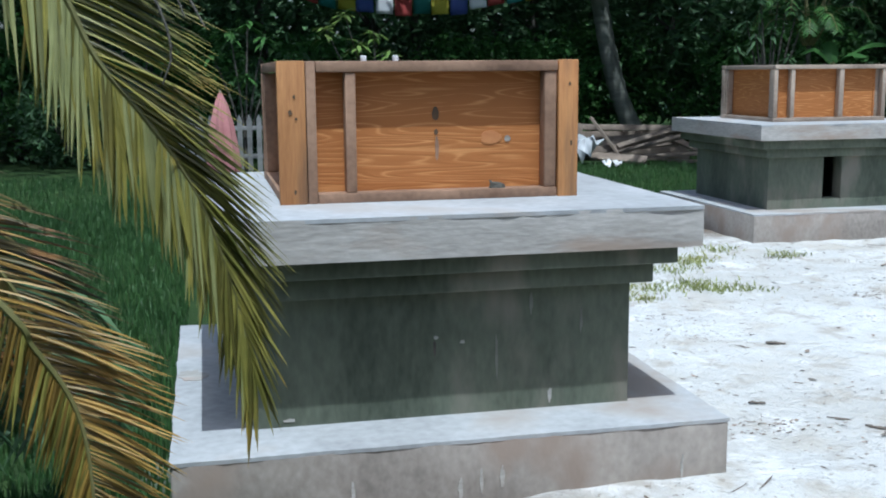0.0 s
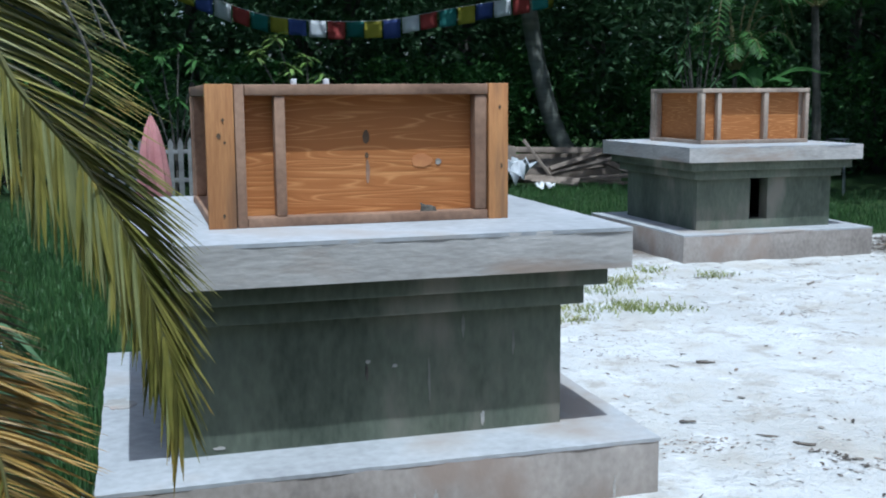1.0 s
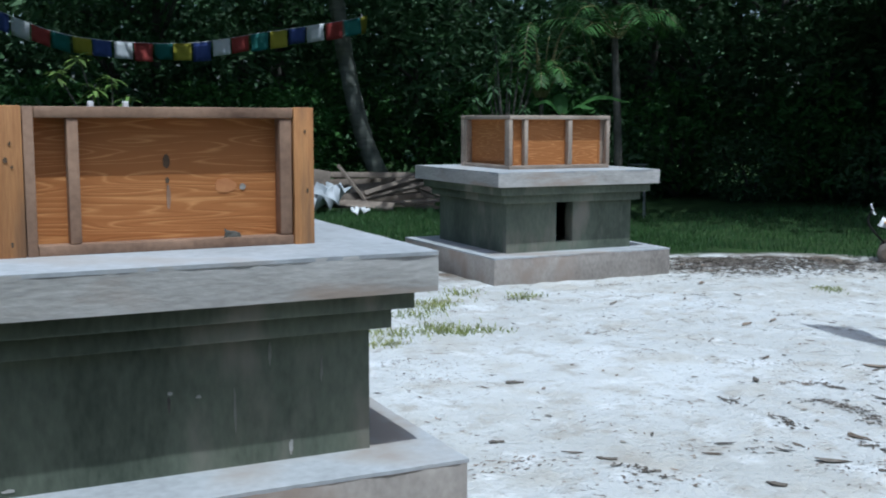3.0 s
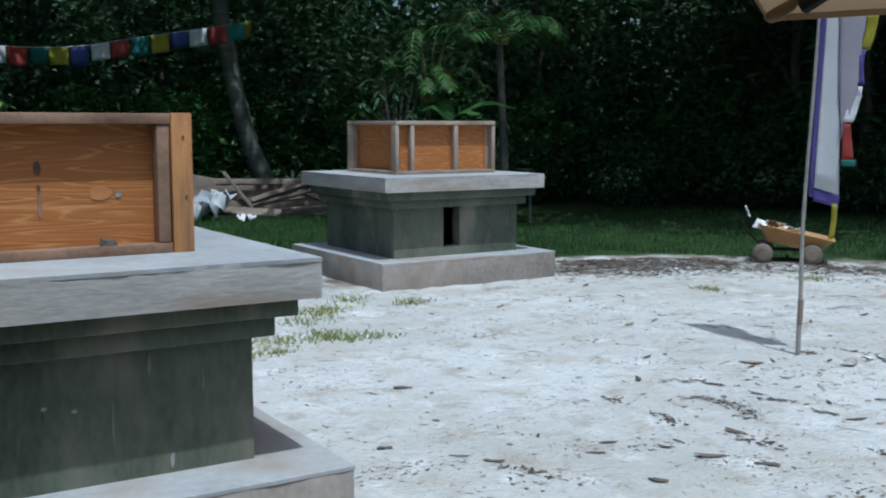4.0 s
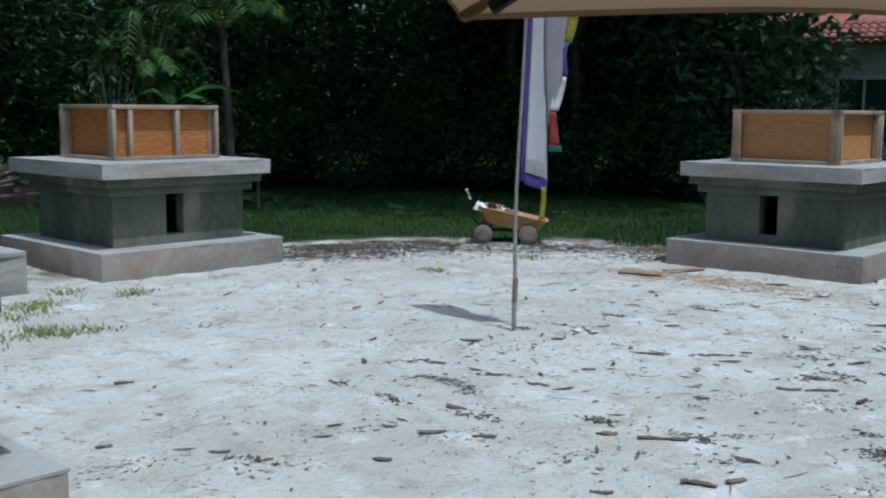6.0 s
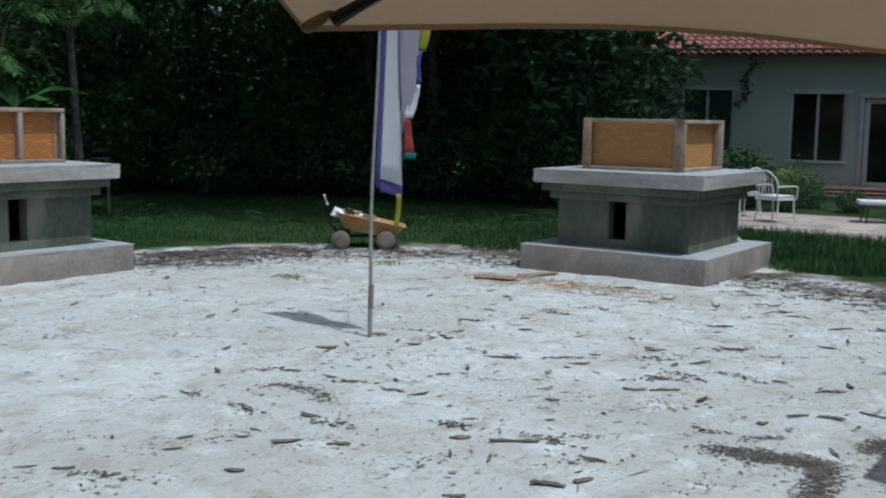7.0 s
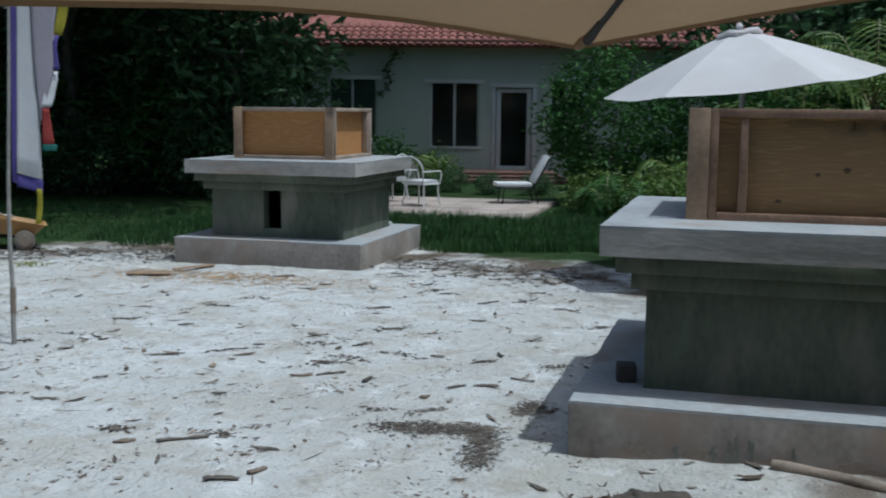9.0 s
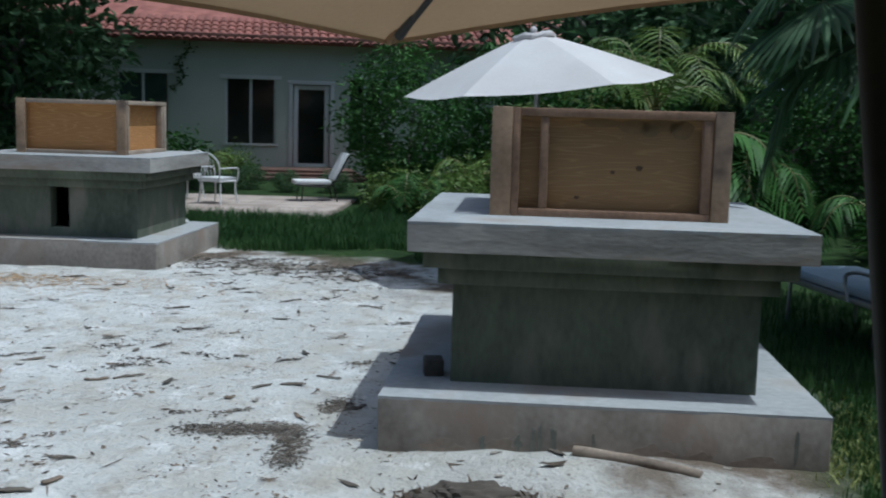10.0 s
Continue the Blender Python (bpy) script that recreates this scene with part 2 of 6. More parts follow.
# mauve stands for banner cloth on the side turned from the sun
FLAG_SHADED = cloth("cloth_white_shaded", (0.50, 0.46, 0.52))
FLAG_GREEN, FLAG_YELLOW, FLAG_VIOLET = cloth("cloth_teal", (0.06, 0.25, 0.22)), cloth("cloth_yellow", (0.50, 0.45, 0.05)), cloth("cloth_violet", (0.14, 0.11, 0.38))


def ground_material():
    """Trampled pale sand in a rough disc round the pole, lawn soil beyond; the border wanders."""
    m = bpy.data.materials.new("ground")
    m.use_nodes = True
    nt = m.node_tree
    b = nt.nodes["Principled BSDF"]
    geo = nt.nodes.new("ShaderNodeTexCoord")

    def noise_tex(scale, det, rough=0.5):
        n = nt.nodes.new("ShaderNodeTexNoise")
        n.inputs["Scale"].default_value, n.inputs["Detail"].default_value, n.inputs["Roughness"].default_value = scale, det, rough
        nt.links.new(geo.outputs["Object"], n.inputs["Vector"])
        return n.outputs["Fac"]

    def math_node(op, a, c, d=None):
        n = nt.nodes.new("ShaderNodeMath")
        n.operation = op
        for i, v in enumerate((a, c, d)):
            if v is None:
                continue
            if isinstance(v, (int, float)):
                n.inputs[i].default_value = v
            else:
                nt.links.new(v, n.inputs[i])
        return n.outputs[0]

    def ramp(fac, stops):
        r = nt.nodes.new("ShaderNodeValToRGB")
        e = r.color_ramp.elements
        while len(e) < len(stops):
            e.new(0.5)
        for el, (p, c) in zip(e, stops):
            el.position, el.color = p, (*c, 1)
        nt.links.new(fac, r.inputs["Fac"])
        return r.outputs["Color"]

    def mix(fac, a, c):
        n = nt.nodes.new("ShaderNodeMix")
        n.data_type = "RGBA"
        nt.links.new(fac, n.inputs["Factor"])
        for k, v in (("A", a), ("B", c)):
            if isinstance(v, tuple):
                n.inputs[k].default_value = (*v, 1)
            else:
                nt.links.new(v, n.inputs[k])
        return n.outputs["Result"]

    sep = nt.nodes.new("ShaderNodeSeparateXYZ")
    nt.links.new(geo.outputs["Object"], sep.inputs[0])
    dx, dy = math_node("SUBTRACT", sep.outputs[0], 0.1), sep.outputs[1]
    r = math_node("SQRT", math_node("ADD", math_node("MULTIPLY", dx, dx), math_node("MULTIPLY", dy, dy)), 0)
    wob = math_node("MULTIPLY_ADD", noise_tex(0.8, 6), 1.6, r)
    grassy = ramp(math_node("MULTIPLY_ADD", wob, 0.1, -0.12), ((0.535, (0, 0, 0)), (0.575, (1, 1, 1))))
    rim = ramp(math_node("MULTIPLY_ADD", wob, 0.1, -0.12), ((0.40, (0, 0, 0)), (0.50, (1, 1, 1))))
    coarse, mid, fine = noise_tex(0.55, 6, 0.6), noise_tex(4.0, 8, 0.65), noise_tex(45, 4)
    sand = ramp(coarse, ((0.36, (0.50, 0.49, 0.46)), (0.60, (0.63, 0.63, 0.615))))
    patches = ramp(noise_tex(1.7, 7, 0.62), ((0.50, (0, 0, 0)), (0.66, (0.75, 0.75, 0.75))))
    sand = mix(patches, sand, (0.50, 0.465, 0.405))
    powder = ramp(noise_tex(2.6, 7, 0.6), ((0.56, (0, 0, 0)), (0.68, (0.85, 0.85, 0.85))))
    sand = mix(powder, sand, (0.74, 0.735, 0.725))
    mottle = ramp(mid, ((0.53, (0, 0, 0)), (0.66, (0.8, 0.8, 0.8))))
    sand = mix(mottle, sand, (0.42, 0.385, 0.335))
    crumbs = math_node("MULTIPLY", ramp(noise_tex(26, 5, 0.65), ((0.59, (0, 0, 0)), (0.66, (1, 1, 1)))), ramp(noise_tex(1.1, 5), ((0.45, (0.1, 0.1, 0.1)), (0.62, (0.9, 0.9, 0.9)))))
    sand = mix(crumbs, sand, (0.20, 0.165, 0.13))
    brown = math_node("MULTIPLY", rim, ramp(noise_tex(1.6, 7, 0.6), ((0.40, (0, 0, 0)), (0.56, (1, 1, 1)))))
    sand = mix(brown, sand, (0.17, 0.135, 0.105))
    soil = ramp(noise_tex(3.0, 8), ((0.35, (0.020, 0.040, 0.013)), (0.7, (0.042, 0.074, 0.021))))
    nt.links.new(mix(grassy, sand, soil), b.inputs["Base Color"])
    b.inputs["Roughness"].default_value = 0.95
    b.inputs["Specular IOR Level"].default_value = 0.15
    bp = nt.nodes.new("ShaderNodeBump")
    bp.inputs["Strength"].default_value, bp.inputs["Distance"].default_value = 1.0, 0.05
    nt.links.new(math_node("MULTIPLY_ADD", noise_tex(13, 6, 0.6), 0.6, math_node("MULTIPLY_ADD", fine, 0.25, mid)), bp.inputs["Height"])
    nt.links.new(bp.outputs["Normal"], b.inputs["Normal"])
    return m


GROUND = ground_material()


# ---------------------------------------------------------------- building helpers
def shade(me, angle=40):
    for p in me.polygons:
        p.use_smooth = True
    me.set_sharp_from_angle(angle=radians(angle))


def mesh_object(name, bm, mat, parent=None, label="", smooth=True):
    me = bpy.data.meshes.new(name)
    bm.to_mesh(me)
    bm.free()
    if smooth:
        shade(me)
    for q in mat if isinstance(mat, (list, tuple)) else [mat]:
        me.materials.append(q)
    ob = new(name, me)
    if parent is not None:
        ob.parent = parent
    if label:
        ob["label"] = label
    return ob


def part(name, bm, mat, parent, label=""):
    return mesh_object(name, bm, mat, parent, label)


def raw(name, verts, faces, mat, parent=None, label="", smooth=False):
    me = bpy.data.meshes.new(name)
    me.from_pydata(verts, [], faces)
    if smooth:
        shade(me, 60)
    me.materials.append(mat)
    ob = new(name, me)
    if parent is not None:
        ob.parent = parent
    if label:
        ob["label"] = label
    return ob


def add_box(bm, x0, x1, y0, y1, z0, z1, bevel=0.004, m=None):
    vs = bmesh.ops.create_cube(bm, size=1)["verts"]
    t = pose((x0 + x1) / 2, (y0 + y1) / 2, (z0 + z1) / 2) @ Matrix.Diagonal((x1 - x0, y1 - y0, z1 - z0, 1))
    bmesh.ops.transform(bm, matrix=(m @ t) if m else t, verts=vs)
    if bevel:
        es = list({e for v in vs for e in v.link_edges})
        bmesh.ops.bevel(bm, geom=es, offset=bevel, segments=2, affect="EDGES", profile=0.5)
    return bm


def box_part(name, parent, dims, mat, bevel=0.004, label="", m=None):
    return part(name, add_box(bmesh.new(), *dims, bevel, m), mat, parent, label)


def tube(bm, pts, radii, sides=8, cap=True):
    """A swept tube through pts with the given radii."""
    pts = [Vector(p) for p in pts]
    if not isinstance(radii, (list, tuple)):
        radii = [radii] * len(pts)
    rings = []
    side = None
    for i, p in enumerate(pts):
        d = (pts[min(i + 1, len(pts) - 1)] - pts[max(i - 1, 0)]).normalized()
        if side is None:
            side = d.cross(Vector((0, 0, 1)))
            if side.length < 0.05:
                side = d.cross(Vector((1, 0, 0)))
        side = (side - d * side.dot(d)).normalized()
        up = d.cross(side)
        rings.append([bm.verts.new(p + (side * math.cos(a) + up * math.sin(a)) * radii[i]) for a in [2 * math.pi * k / sides for k in range(sides)]])
    for a, c in zip(rings, rings[1:]):
        for k in range(sides):
            bm.faces.new((a[k], a[(k + 1) % sides], c[(k + 1) % sides], c[k]))
    if cap:
        bm.faces.new(rings[0][::-1])
        bm.faces.new(rings[-1])
    return bm


def curve_points(ctrl, n):
    """Points along a Catmull-Rom curve through ctrl."""
    c = [Vector(p) for p in ctrl]
    c = [c[0] * 2 - c[1]] + c + [c[-1] * 2 - c[-2]]
    out = []
    segs = len(c) - 3
    for i in range(n):
        u = i / (n - 1) * segs
        k = min(int(u), segs - 1)
        f = u - k
        p0, p1, p2, p3 = c[k:k + 4]
        out.append(0.5 * (2 * p1 + (p2 - p0) * f + (2 * p0 - 5 * p1 + 4 * p2 - p3) * f * f + (3 * p1 - p0 - 3 * p2 + p3) * f ** 3))
    return out


def thing(name, m, label, category, group=""):
    ob = new(name)
    ob.empty_display_size = 0.2
    ob.matrix_world = m
    return tagged(ob, label, category, group)


# ---------------------------------------------------------------- ground
def build_ground():
    fine = np.arange(-9.0, 9.001, 0.06)
    outer = np.array([9.6, 10.5, 12, 14, 17, 21, 27, 36, 60, 120, 300, 900, 2500])
    xs = np.concatenate([-outer[::-1], fine, outer])
    n = len(xs)
    verts = []
    for y in xs:
        for x in xs:
            d = math.hypot(x, y)
            k = max(0.0, min(1.0, (8.5 - d) / 1.5))
            z = 0.0
            if k:
                z = k * (0.022 * noise.noise((x * 0.9, y * 0.9, 3.1)) + 0.012 * noise.noise((x * 3.1, y * 3.1, 1.7)) + 0.012 * noise.noise((x * 7.0, y * 7.0, 9.2)))
            z += 0.045 * math.exp(-((x + 1.0) / 0.28) ** 2 - ((y + 4.9) / 0.9) ** 2) + 0.05 * math.exp(-((x + 4.2) / 1.0) ** 2 - ((y + 1.15) / 0.3) ** 2)
            verts.append((x, y, z))
    faces = [(j * n + i, j * n + i + 1, (j + 1) * n + i + 1, (j + 1) * n + i) for j in range(n - 1) for i in range(n - 1)]
    ob = raw("ground", verts, faces, GROUND, smooth=True)
    return tagged(ob, "trampled pale sand yard with lawn round it", "ground", kind="structure")


build_ground()

# ---------------------------------------------------------------- plinths with their form boxes
SLAB, BASE, PILLAR = 0.964, 1.054, 0.754


def skim_bm(x0, x1, y0, y1, z0, z1, seed):
    """Thin cement skim with a ragged rim that laps a few millimetres over the edge."""
    bm = bmesh.new()
    ring = []
    for (ax, ay), (bx, by), (nx, ny) in (((x0, y0), (x1, y0), (0, -1)), ((x1, y0), (x1, y1), (1, 0)), ((x1, y1), (x0, y1), (0, 1)), ((x0, y1), (x0, y0), (-1, 0))):
        for k in range(56):
            x, y = ax + (bx - ax) * k / 56, ay + (by - ay) * k / 56
            d = 0.001 + 0.006 * noise.noise((x * 5 + seed, y * 5, seed)) + 0.004 * noise.noise((x * 19, y * 19 + seed, 4.0))
            ring.append(bm.verts.new((x + nx * d, y + ny * d, z1)))
    f = bm.faces.new(ring)
    ext = bmesh.ops.extrude_face_region(bm, geom=[f])
    bmesh.ops.translate(bm, vec=(0, 0, z0 - z1), verts=[v for v in ext["geom"] if isinstance(v, bmesh.types.BMVert)])
    bmesh.ops.recalc_face_normals(bm, faces=bm.faces[:])
    return bm


def plinth(m, slot_at, label, wide=0.0, shift=0.0, under=0.946):
    """Stepped concrete plinth; its slot opens towards +x of its own frame."""
    top = thing("concrete_plinth", m, label, "plinth", "plinths round the pole")
    box_part("base", top, (-BASE + shift, BASE + shift, -BASE, BASE + wide, -0.12, 0.265), CONCRETE_BASE, 0.012)
    part("base_skim", skim_bm(-BASE + shift, BASE + shift, -BASE, BASE + wide, 0.254, 0.269, m.translation.x), SKIM_LIT, top, "cement skim on the base, sunlit tone in its colour")
    bm = bmesh.new()
    p, w, z0, z1 = PILLAR, 0.14, 0.267, 0.776
    s0, s1, sill = slot_at - 0.10, slot_at + 0.10, 0.36
    plan = [(p, s0), (p - w, s0), (p - w, w - p), (w - p, w - p), (w - p, p - w), (p - w, p - w), (p - w, s1), (p, s1), (p, p), (-p, p), (-p, -p), (p, -p)]
    lo_ring, hi_ring = [bm.verts.new((x, y, z0)) for x, y in plan], [bm.verts.new((x, y, z1)) for x, y in plan]
    for k in range(12):
        bm.faces.new((lo_ring[k], lo_ring[(k + 1) % 12], hi_ring[(k + 1) % 12], hi_ring[k]))
    bm.faces.new(hi_ring)
    bm.faces.new(lo_ring[::-1])
    bmesh.ops.recalc_face_normals(bm, faces=bm.faces[:])
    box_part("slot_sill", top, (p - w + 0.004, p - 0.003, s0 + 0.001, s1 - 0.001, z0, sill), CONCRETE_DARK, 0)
    part("pillar", bm, CONCRETE_DARK, top, "dark greenish concrete pillar with a narrow slot")
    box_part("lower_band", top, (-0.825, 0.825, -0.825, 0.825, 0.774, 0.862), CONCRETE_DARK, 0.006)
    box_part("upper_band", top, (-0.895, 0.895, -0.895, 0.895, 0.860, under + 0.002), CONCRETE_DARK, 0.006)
    bm = add_box(bmesh.new(), -SLAB, SLAB, -SLAB, SLAB, under, 1.089, 0)
    bmesh.ops.subdivide_edges(bm, edges=bm.edges[:], cuts=24, use_grid_fill=True)
    for v in bm.verts:
        n = noise.noise(v.co * 6.0) * 0.003 + noise.noise(v.co * 23.0) * 0.0015
        v.co += Vector((math.copysign(1, v.co.x) if abs(v.co.x) > 0.96 else 0, math.copysign(1, v.co.y) if abs(v.co.y) > 0.96 else 0, 0)) * n
    part("slab", bm, CONCRETE_TOP, top, "pale cast concrete slab with rough edges")
    part("slab_skim", skim_bm(-SLAB, SLAB, -SLAB, SLAB, 1.077, 1.092, m.translation.y), SKIM_LIT, top, "cement skim on the slab, sunlit tone in its colour")
    return top


def form_box(m, sides, hx, hy, label, panel, board=None, full=0, stud=None):
    """Open timber form: plywood set back behind a frame. sides: for each face the studs along it (centre, width, board or stud)."""
    h, deep = 0.555, 0.085
    stud = stud or STUD
    top = thing("form_box", m, label, "wooden box", "form boxes on the plinths")
    for k, studs in enumerate(sides):
        half, out = (hx, hy) if k % 2 == 0 else (hy, hx)
        turn = pose(0, 0, 0, 0, 0, 90 * k)
        box_part("plywood_panel", top, (-half + deep * 0.9, half - deep * 0.9, -out + deep, -out + deep + 0.016, 0.004, h - 0.01), panel, 0, m=turn)
        lo = -half if k % 2 == full else -half + deep + 0.002
        hi = -lo
        a = max([c + w / 2 for c, w, kind in studs if kind != "stud" and c < 0], default=lo)
        b = min([c - w / 2 for c, w, kind in studs if kind != "stud" and c > 0], default=hi)
        box_part("top_rail", top, (a + 0.002, b - 0.002, -out + 0.004, -out + deep - 0.004, h - 0.042, h), stud, 0.004, m=turn)
        box_part("bottom_rail", top, (a + 0.002, b - 0.002, -out + 0.006, -out + deep - 0.004, 0.0, 0.040), stud, 0.004, m=turn)
        for c, w, kind in studs:
            if kind == "board":
                box_part("corner_board", top, (max(c - w / 2, lo), min(c + w / 2, hi), -out - 0.002, -out + 0.034, 0.0, h + 0.002), board or BOARD, 0.004, m=turn)
            elif kind == "strip":
                box_part("corner_strip", top, (c - w / 2, c + w / 2, -out + 0.001, -out + 0.05, 0.0, h), stud, 0.004, m=turn)
            else:
                box_part("stud", top, (c - w / 2, c + w / 2, -out + 0.010, -out + deep - 0.006, 0.042, h - 0.044), stud, 0.005, m=turn)
    return top


A, B, C, D = (-4.98, 0.0, 0.0), (0.141, 5.332, 0.005 * 57.3), (5.22, 0.395, 0.038 * 57.3), (0.25, -4.858, 0.038 * 57.3)
plinth(pose(A[0], A[1], 0, 0, 0, A[2]), 0.0, "stepped grey concrete plinth standing on sand beside grass", under=0.934)
plinth(pose(B[0], B[1], 0, 0, 0, B[2] - 90), -0.07, "stepped grey concrete plinth with slot facing the yard")
plinth(pose(C[0], C[1], 0, 0, 0, C[2] + 180), -0.05, "stepped grey concrete plinth with slot, before the lawn")
plinth(pose(D[0], D[1], 0, 0, 0, D[2] + 90), 0.0, "stepped grey concrete plinth with dark streaks on base", 0.045, 0.018)
four = lambda e: [(-e + 0.022, 0.04, "stud"), (e - 0.022, 0.04, "stud")]
FORM_A = form_box(pose(A[0], A[1] + 0.053, 1.091), [
    [(-0.556, 0.108, "board"), (-0.480, 0.038, "strip"), (-0.325, 0.042, "stud"), (0.495, 0.05, "stud"), (0.568, 0.084, "board")],
    four(0.487), four(0.61), four(0.487)], 0.61, 0.573, "open plywood form box with orange pine boards on slab", PLY)
form_box(pose(B[0] + 0.064, B[1] + 0.097, 1.091, 0, 0, B[2]), [
    [(-0.598, 0.042, "stud"), (-0.415, 0.042, "stud"), (0.12, 0.05, "stud"), (0.598, 0.042, "stud")],
    four(0.47), four(0.619), [(-0.45, 0.04, "stud"), (0.45, 0.04, "stud")]], 0.619, 0.556, "open plywood form box with grey pine studs on slab", PLY, None, 0, STUD_GREY)
form_box(pose(C[0] + 0.093, C[1] + 0.03, 1.091, 0, 0, C[2]), [
    four(0.533), four(0.58), four(0.533), [(-0.53, 0.095, "board"), (0.53, 0.095, "board")]], 0.62, 0.58, "open plywood form box with pale pine boards on slab", PLY_PALE, OLD_BOARD, 1, STUD_GREY)
FORM_D = form_box(pose(D[0] + 0.052, D[1] - 0.009, 1.091, 0, 0, D[2]), [
    four(0.477), four(0.605), four(0.477), [(-0.553, 0.105, "board"), (-0.479, 0.038, "strip"), (-0.335, 0.042, "stud"), (0.485, 0.05, "stud"), (0.56, 0.09, "board")]], 0.564, 0.605,
    "open dull brown plywood form box in shade on slab", PLY_DULL, OLD_BOARD, 1)


# ---------------------------------------------------------------- vegetation
def leaf_cloud(rng, centres, spread, per, length, width, up=0.3):
    """Many small folded leaves round the given centres."""
    centres = np.asarray(centres, float)
    n = len(centres) * per
    c = np.repeat(centres, per, axis=0) + rng.normal(0, 1, (n, 3)) * np.asarray(spread)
    d = rng.normal(0, 1, (n, 3))
    d[:, 2] = d[:, 2] * 0.6 - 0.25
    d /= np.linalg.norm(d, axis=1)[:, None]
    nrm = rng.normal(0, 1, (n, 3)) + np.array([0, 0, up * 3])
    s = np.cross(d, nrm)
    s /= np.linalg.norm(s, axis=1)[:, None] + 1e-9
    k = np.cross(s, d)
    ln = (length * rng.uniform(0.6, 1.3, n))[:, None]
    wd = (width * rng.uniform(0.7, 1.2, n))[:, None]
    v = np.stack([c, c + d * ln * 0.45 + s * wd * 0.5 + k * wd * 0.15, c + d * ln - k * ln * 0.12, c + d * ln * 0.45 - s * wd * 0.5 + k * wd * 0.15], axis=1).reshape(-1, 3)
    i = np.arange(n)[:, None] * 4
    f = np.concatenate([i + np.array([[0, 1, 2]]), i + np.array([[0, 2, 3]])])
    return v, f


def cloud_part(name, v, f, mat, parent, label=""):
    return raw(name, v.tolist(), f.tolist(), mat, parent, label)


def ellipsoid_points(rng, n, radii, centre, low=0.0):
    p = rng.normal(0, 1, (n, 3))
    p /= np.linalg.norm(p, axis=1)[:, None]
    p *= (rng.uniform(0.25, 1, n) ** (1 / 2.2))[:, None]
    p[:, 2] = np.where(p[:, 2] < low, low + rng.uniform(0, 0.4, n), p[:, 2])
    return p * np.asarray(radii) + np.asarray(centre)


def trunk_mesh(rng, height, r, reach, limbs):
    bm = bmesh.new()
    bend = rng.normal(0, 0.12, (4, 2)) * height * 0.25
    stem = [(bend[k][0] * k / 3, bend[k][1] * k / 3, height * k / 3 - (0.15 if k == 0 else 0)) for k in range(4)]
    pts = curve_points(stem, 9)
    tube(bm, pts, [r * (1.25 if i == 0 else 1 - 0.55 * i / 8) for i in range(9)], 9)
    for k in range(limbs):
        a = 2 * math.pi * k / limbs + rng.uniform(-0.4, 0.4)
        s = pts[int(rng.integers(4, 8))]
        q = reach * rng.uniform(0.6, 1.0)
        e = s + Vector((math.cos(a) * q, math.sin(a) * q, q * rng.uniform(0.3, 0.8)))
        mid = s.lerp(e, 0.5) + Vector((0, 0, 0.12 * q))
        tube(bm, curve_points([s, mid, e], 6), [r * 0.45 * (1 - 0.15 * i) for i in range(6)], 6)
    return bm


def tree(m, seed, height, radii, crown_z, leaf, clumps, per, mat, label, low=-0.6, name="tree", forward=0.0):
    rng = np.random.default_rng(seed)
    t = thing(name, m, label, "tree", "trees round the yard")
    part("trunk", trunk_mesh(rng, height, 0.05 + 0.022 * height, radii[0] * 0.7, 6), BARK, t)
    c = ellipsoid_points(rng, clumps, radii, (0, forward, crown_z), low)
    v, f = leaf_cloud(rng, c, (0.28, 0.28, 0.2), per, leaf, leaf * 0.42)
    cloud_part("crown", v, f, mat, t)
    return t


def shrub(m, seed, radii, leaf, clumps, per, mat, label, ratio=0.4, name="shrub"):
    rng = np.random.default_rng(seed)
    t = thing(name, m, label, "shrub", "shrubs round the yard")
    bm = bmesh.new()
    for k in range(5):
        a = k * 1.26 + rng.uniform(-0.3, 0.3)
        e = Vector((math.cos(a) * radii[0] * 0.55, math.sin(a) * radii[1] * 0.55, radii[2] * rng.uniform(1.1, 1.6)))
        tube(bm, curve_points([(0.03 * math.cos(a), 0.03 * math.sin(a), -0.05), e * 0.5 + Vector((0, 0, 0.1)), e], 6), [0.03, 0.027, 0.024, 0.02, 0.015, 0.01], 6)
    part("branchwork", bm, BARK, t)
    c = ellipsoid_points(rng, clumps, radii, (0, 0, radii[2] * 0.98), -0.95)
    v, f = leaf_cloud(rng, c, (0.14, 0.14, 0.12), per, leaf, leaf * ratio)
    cloud_part("foliage", v, f, mat, t)
    return t


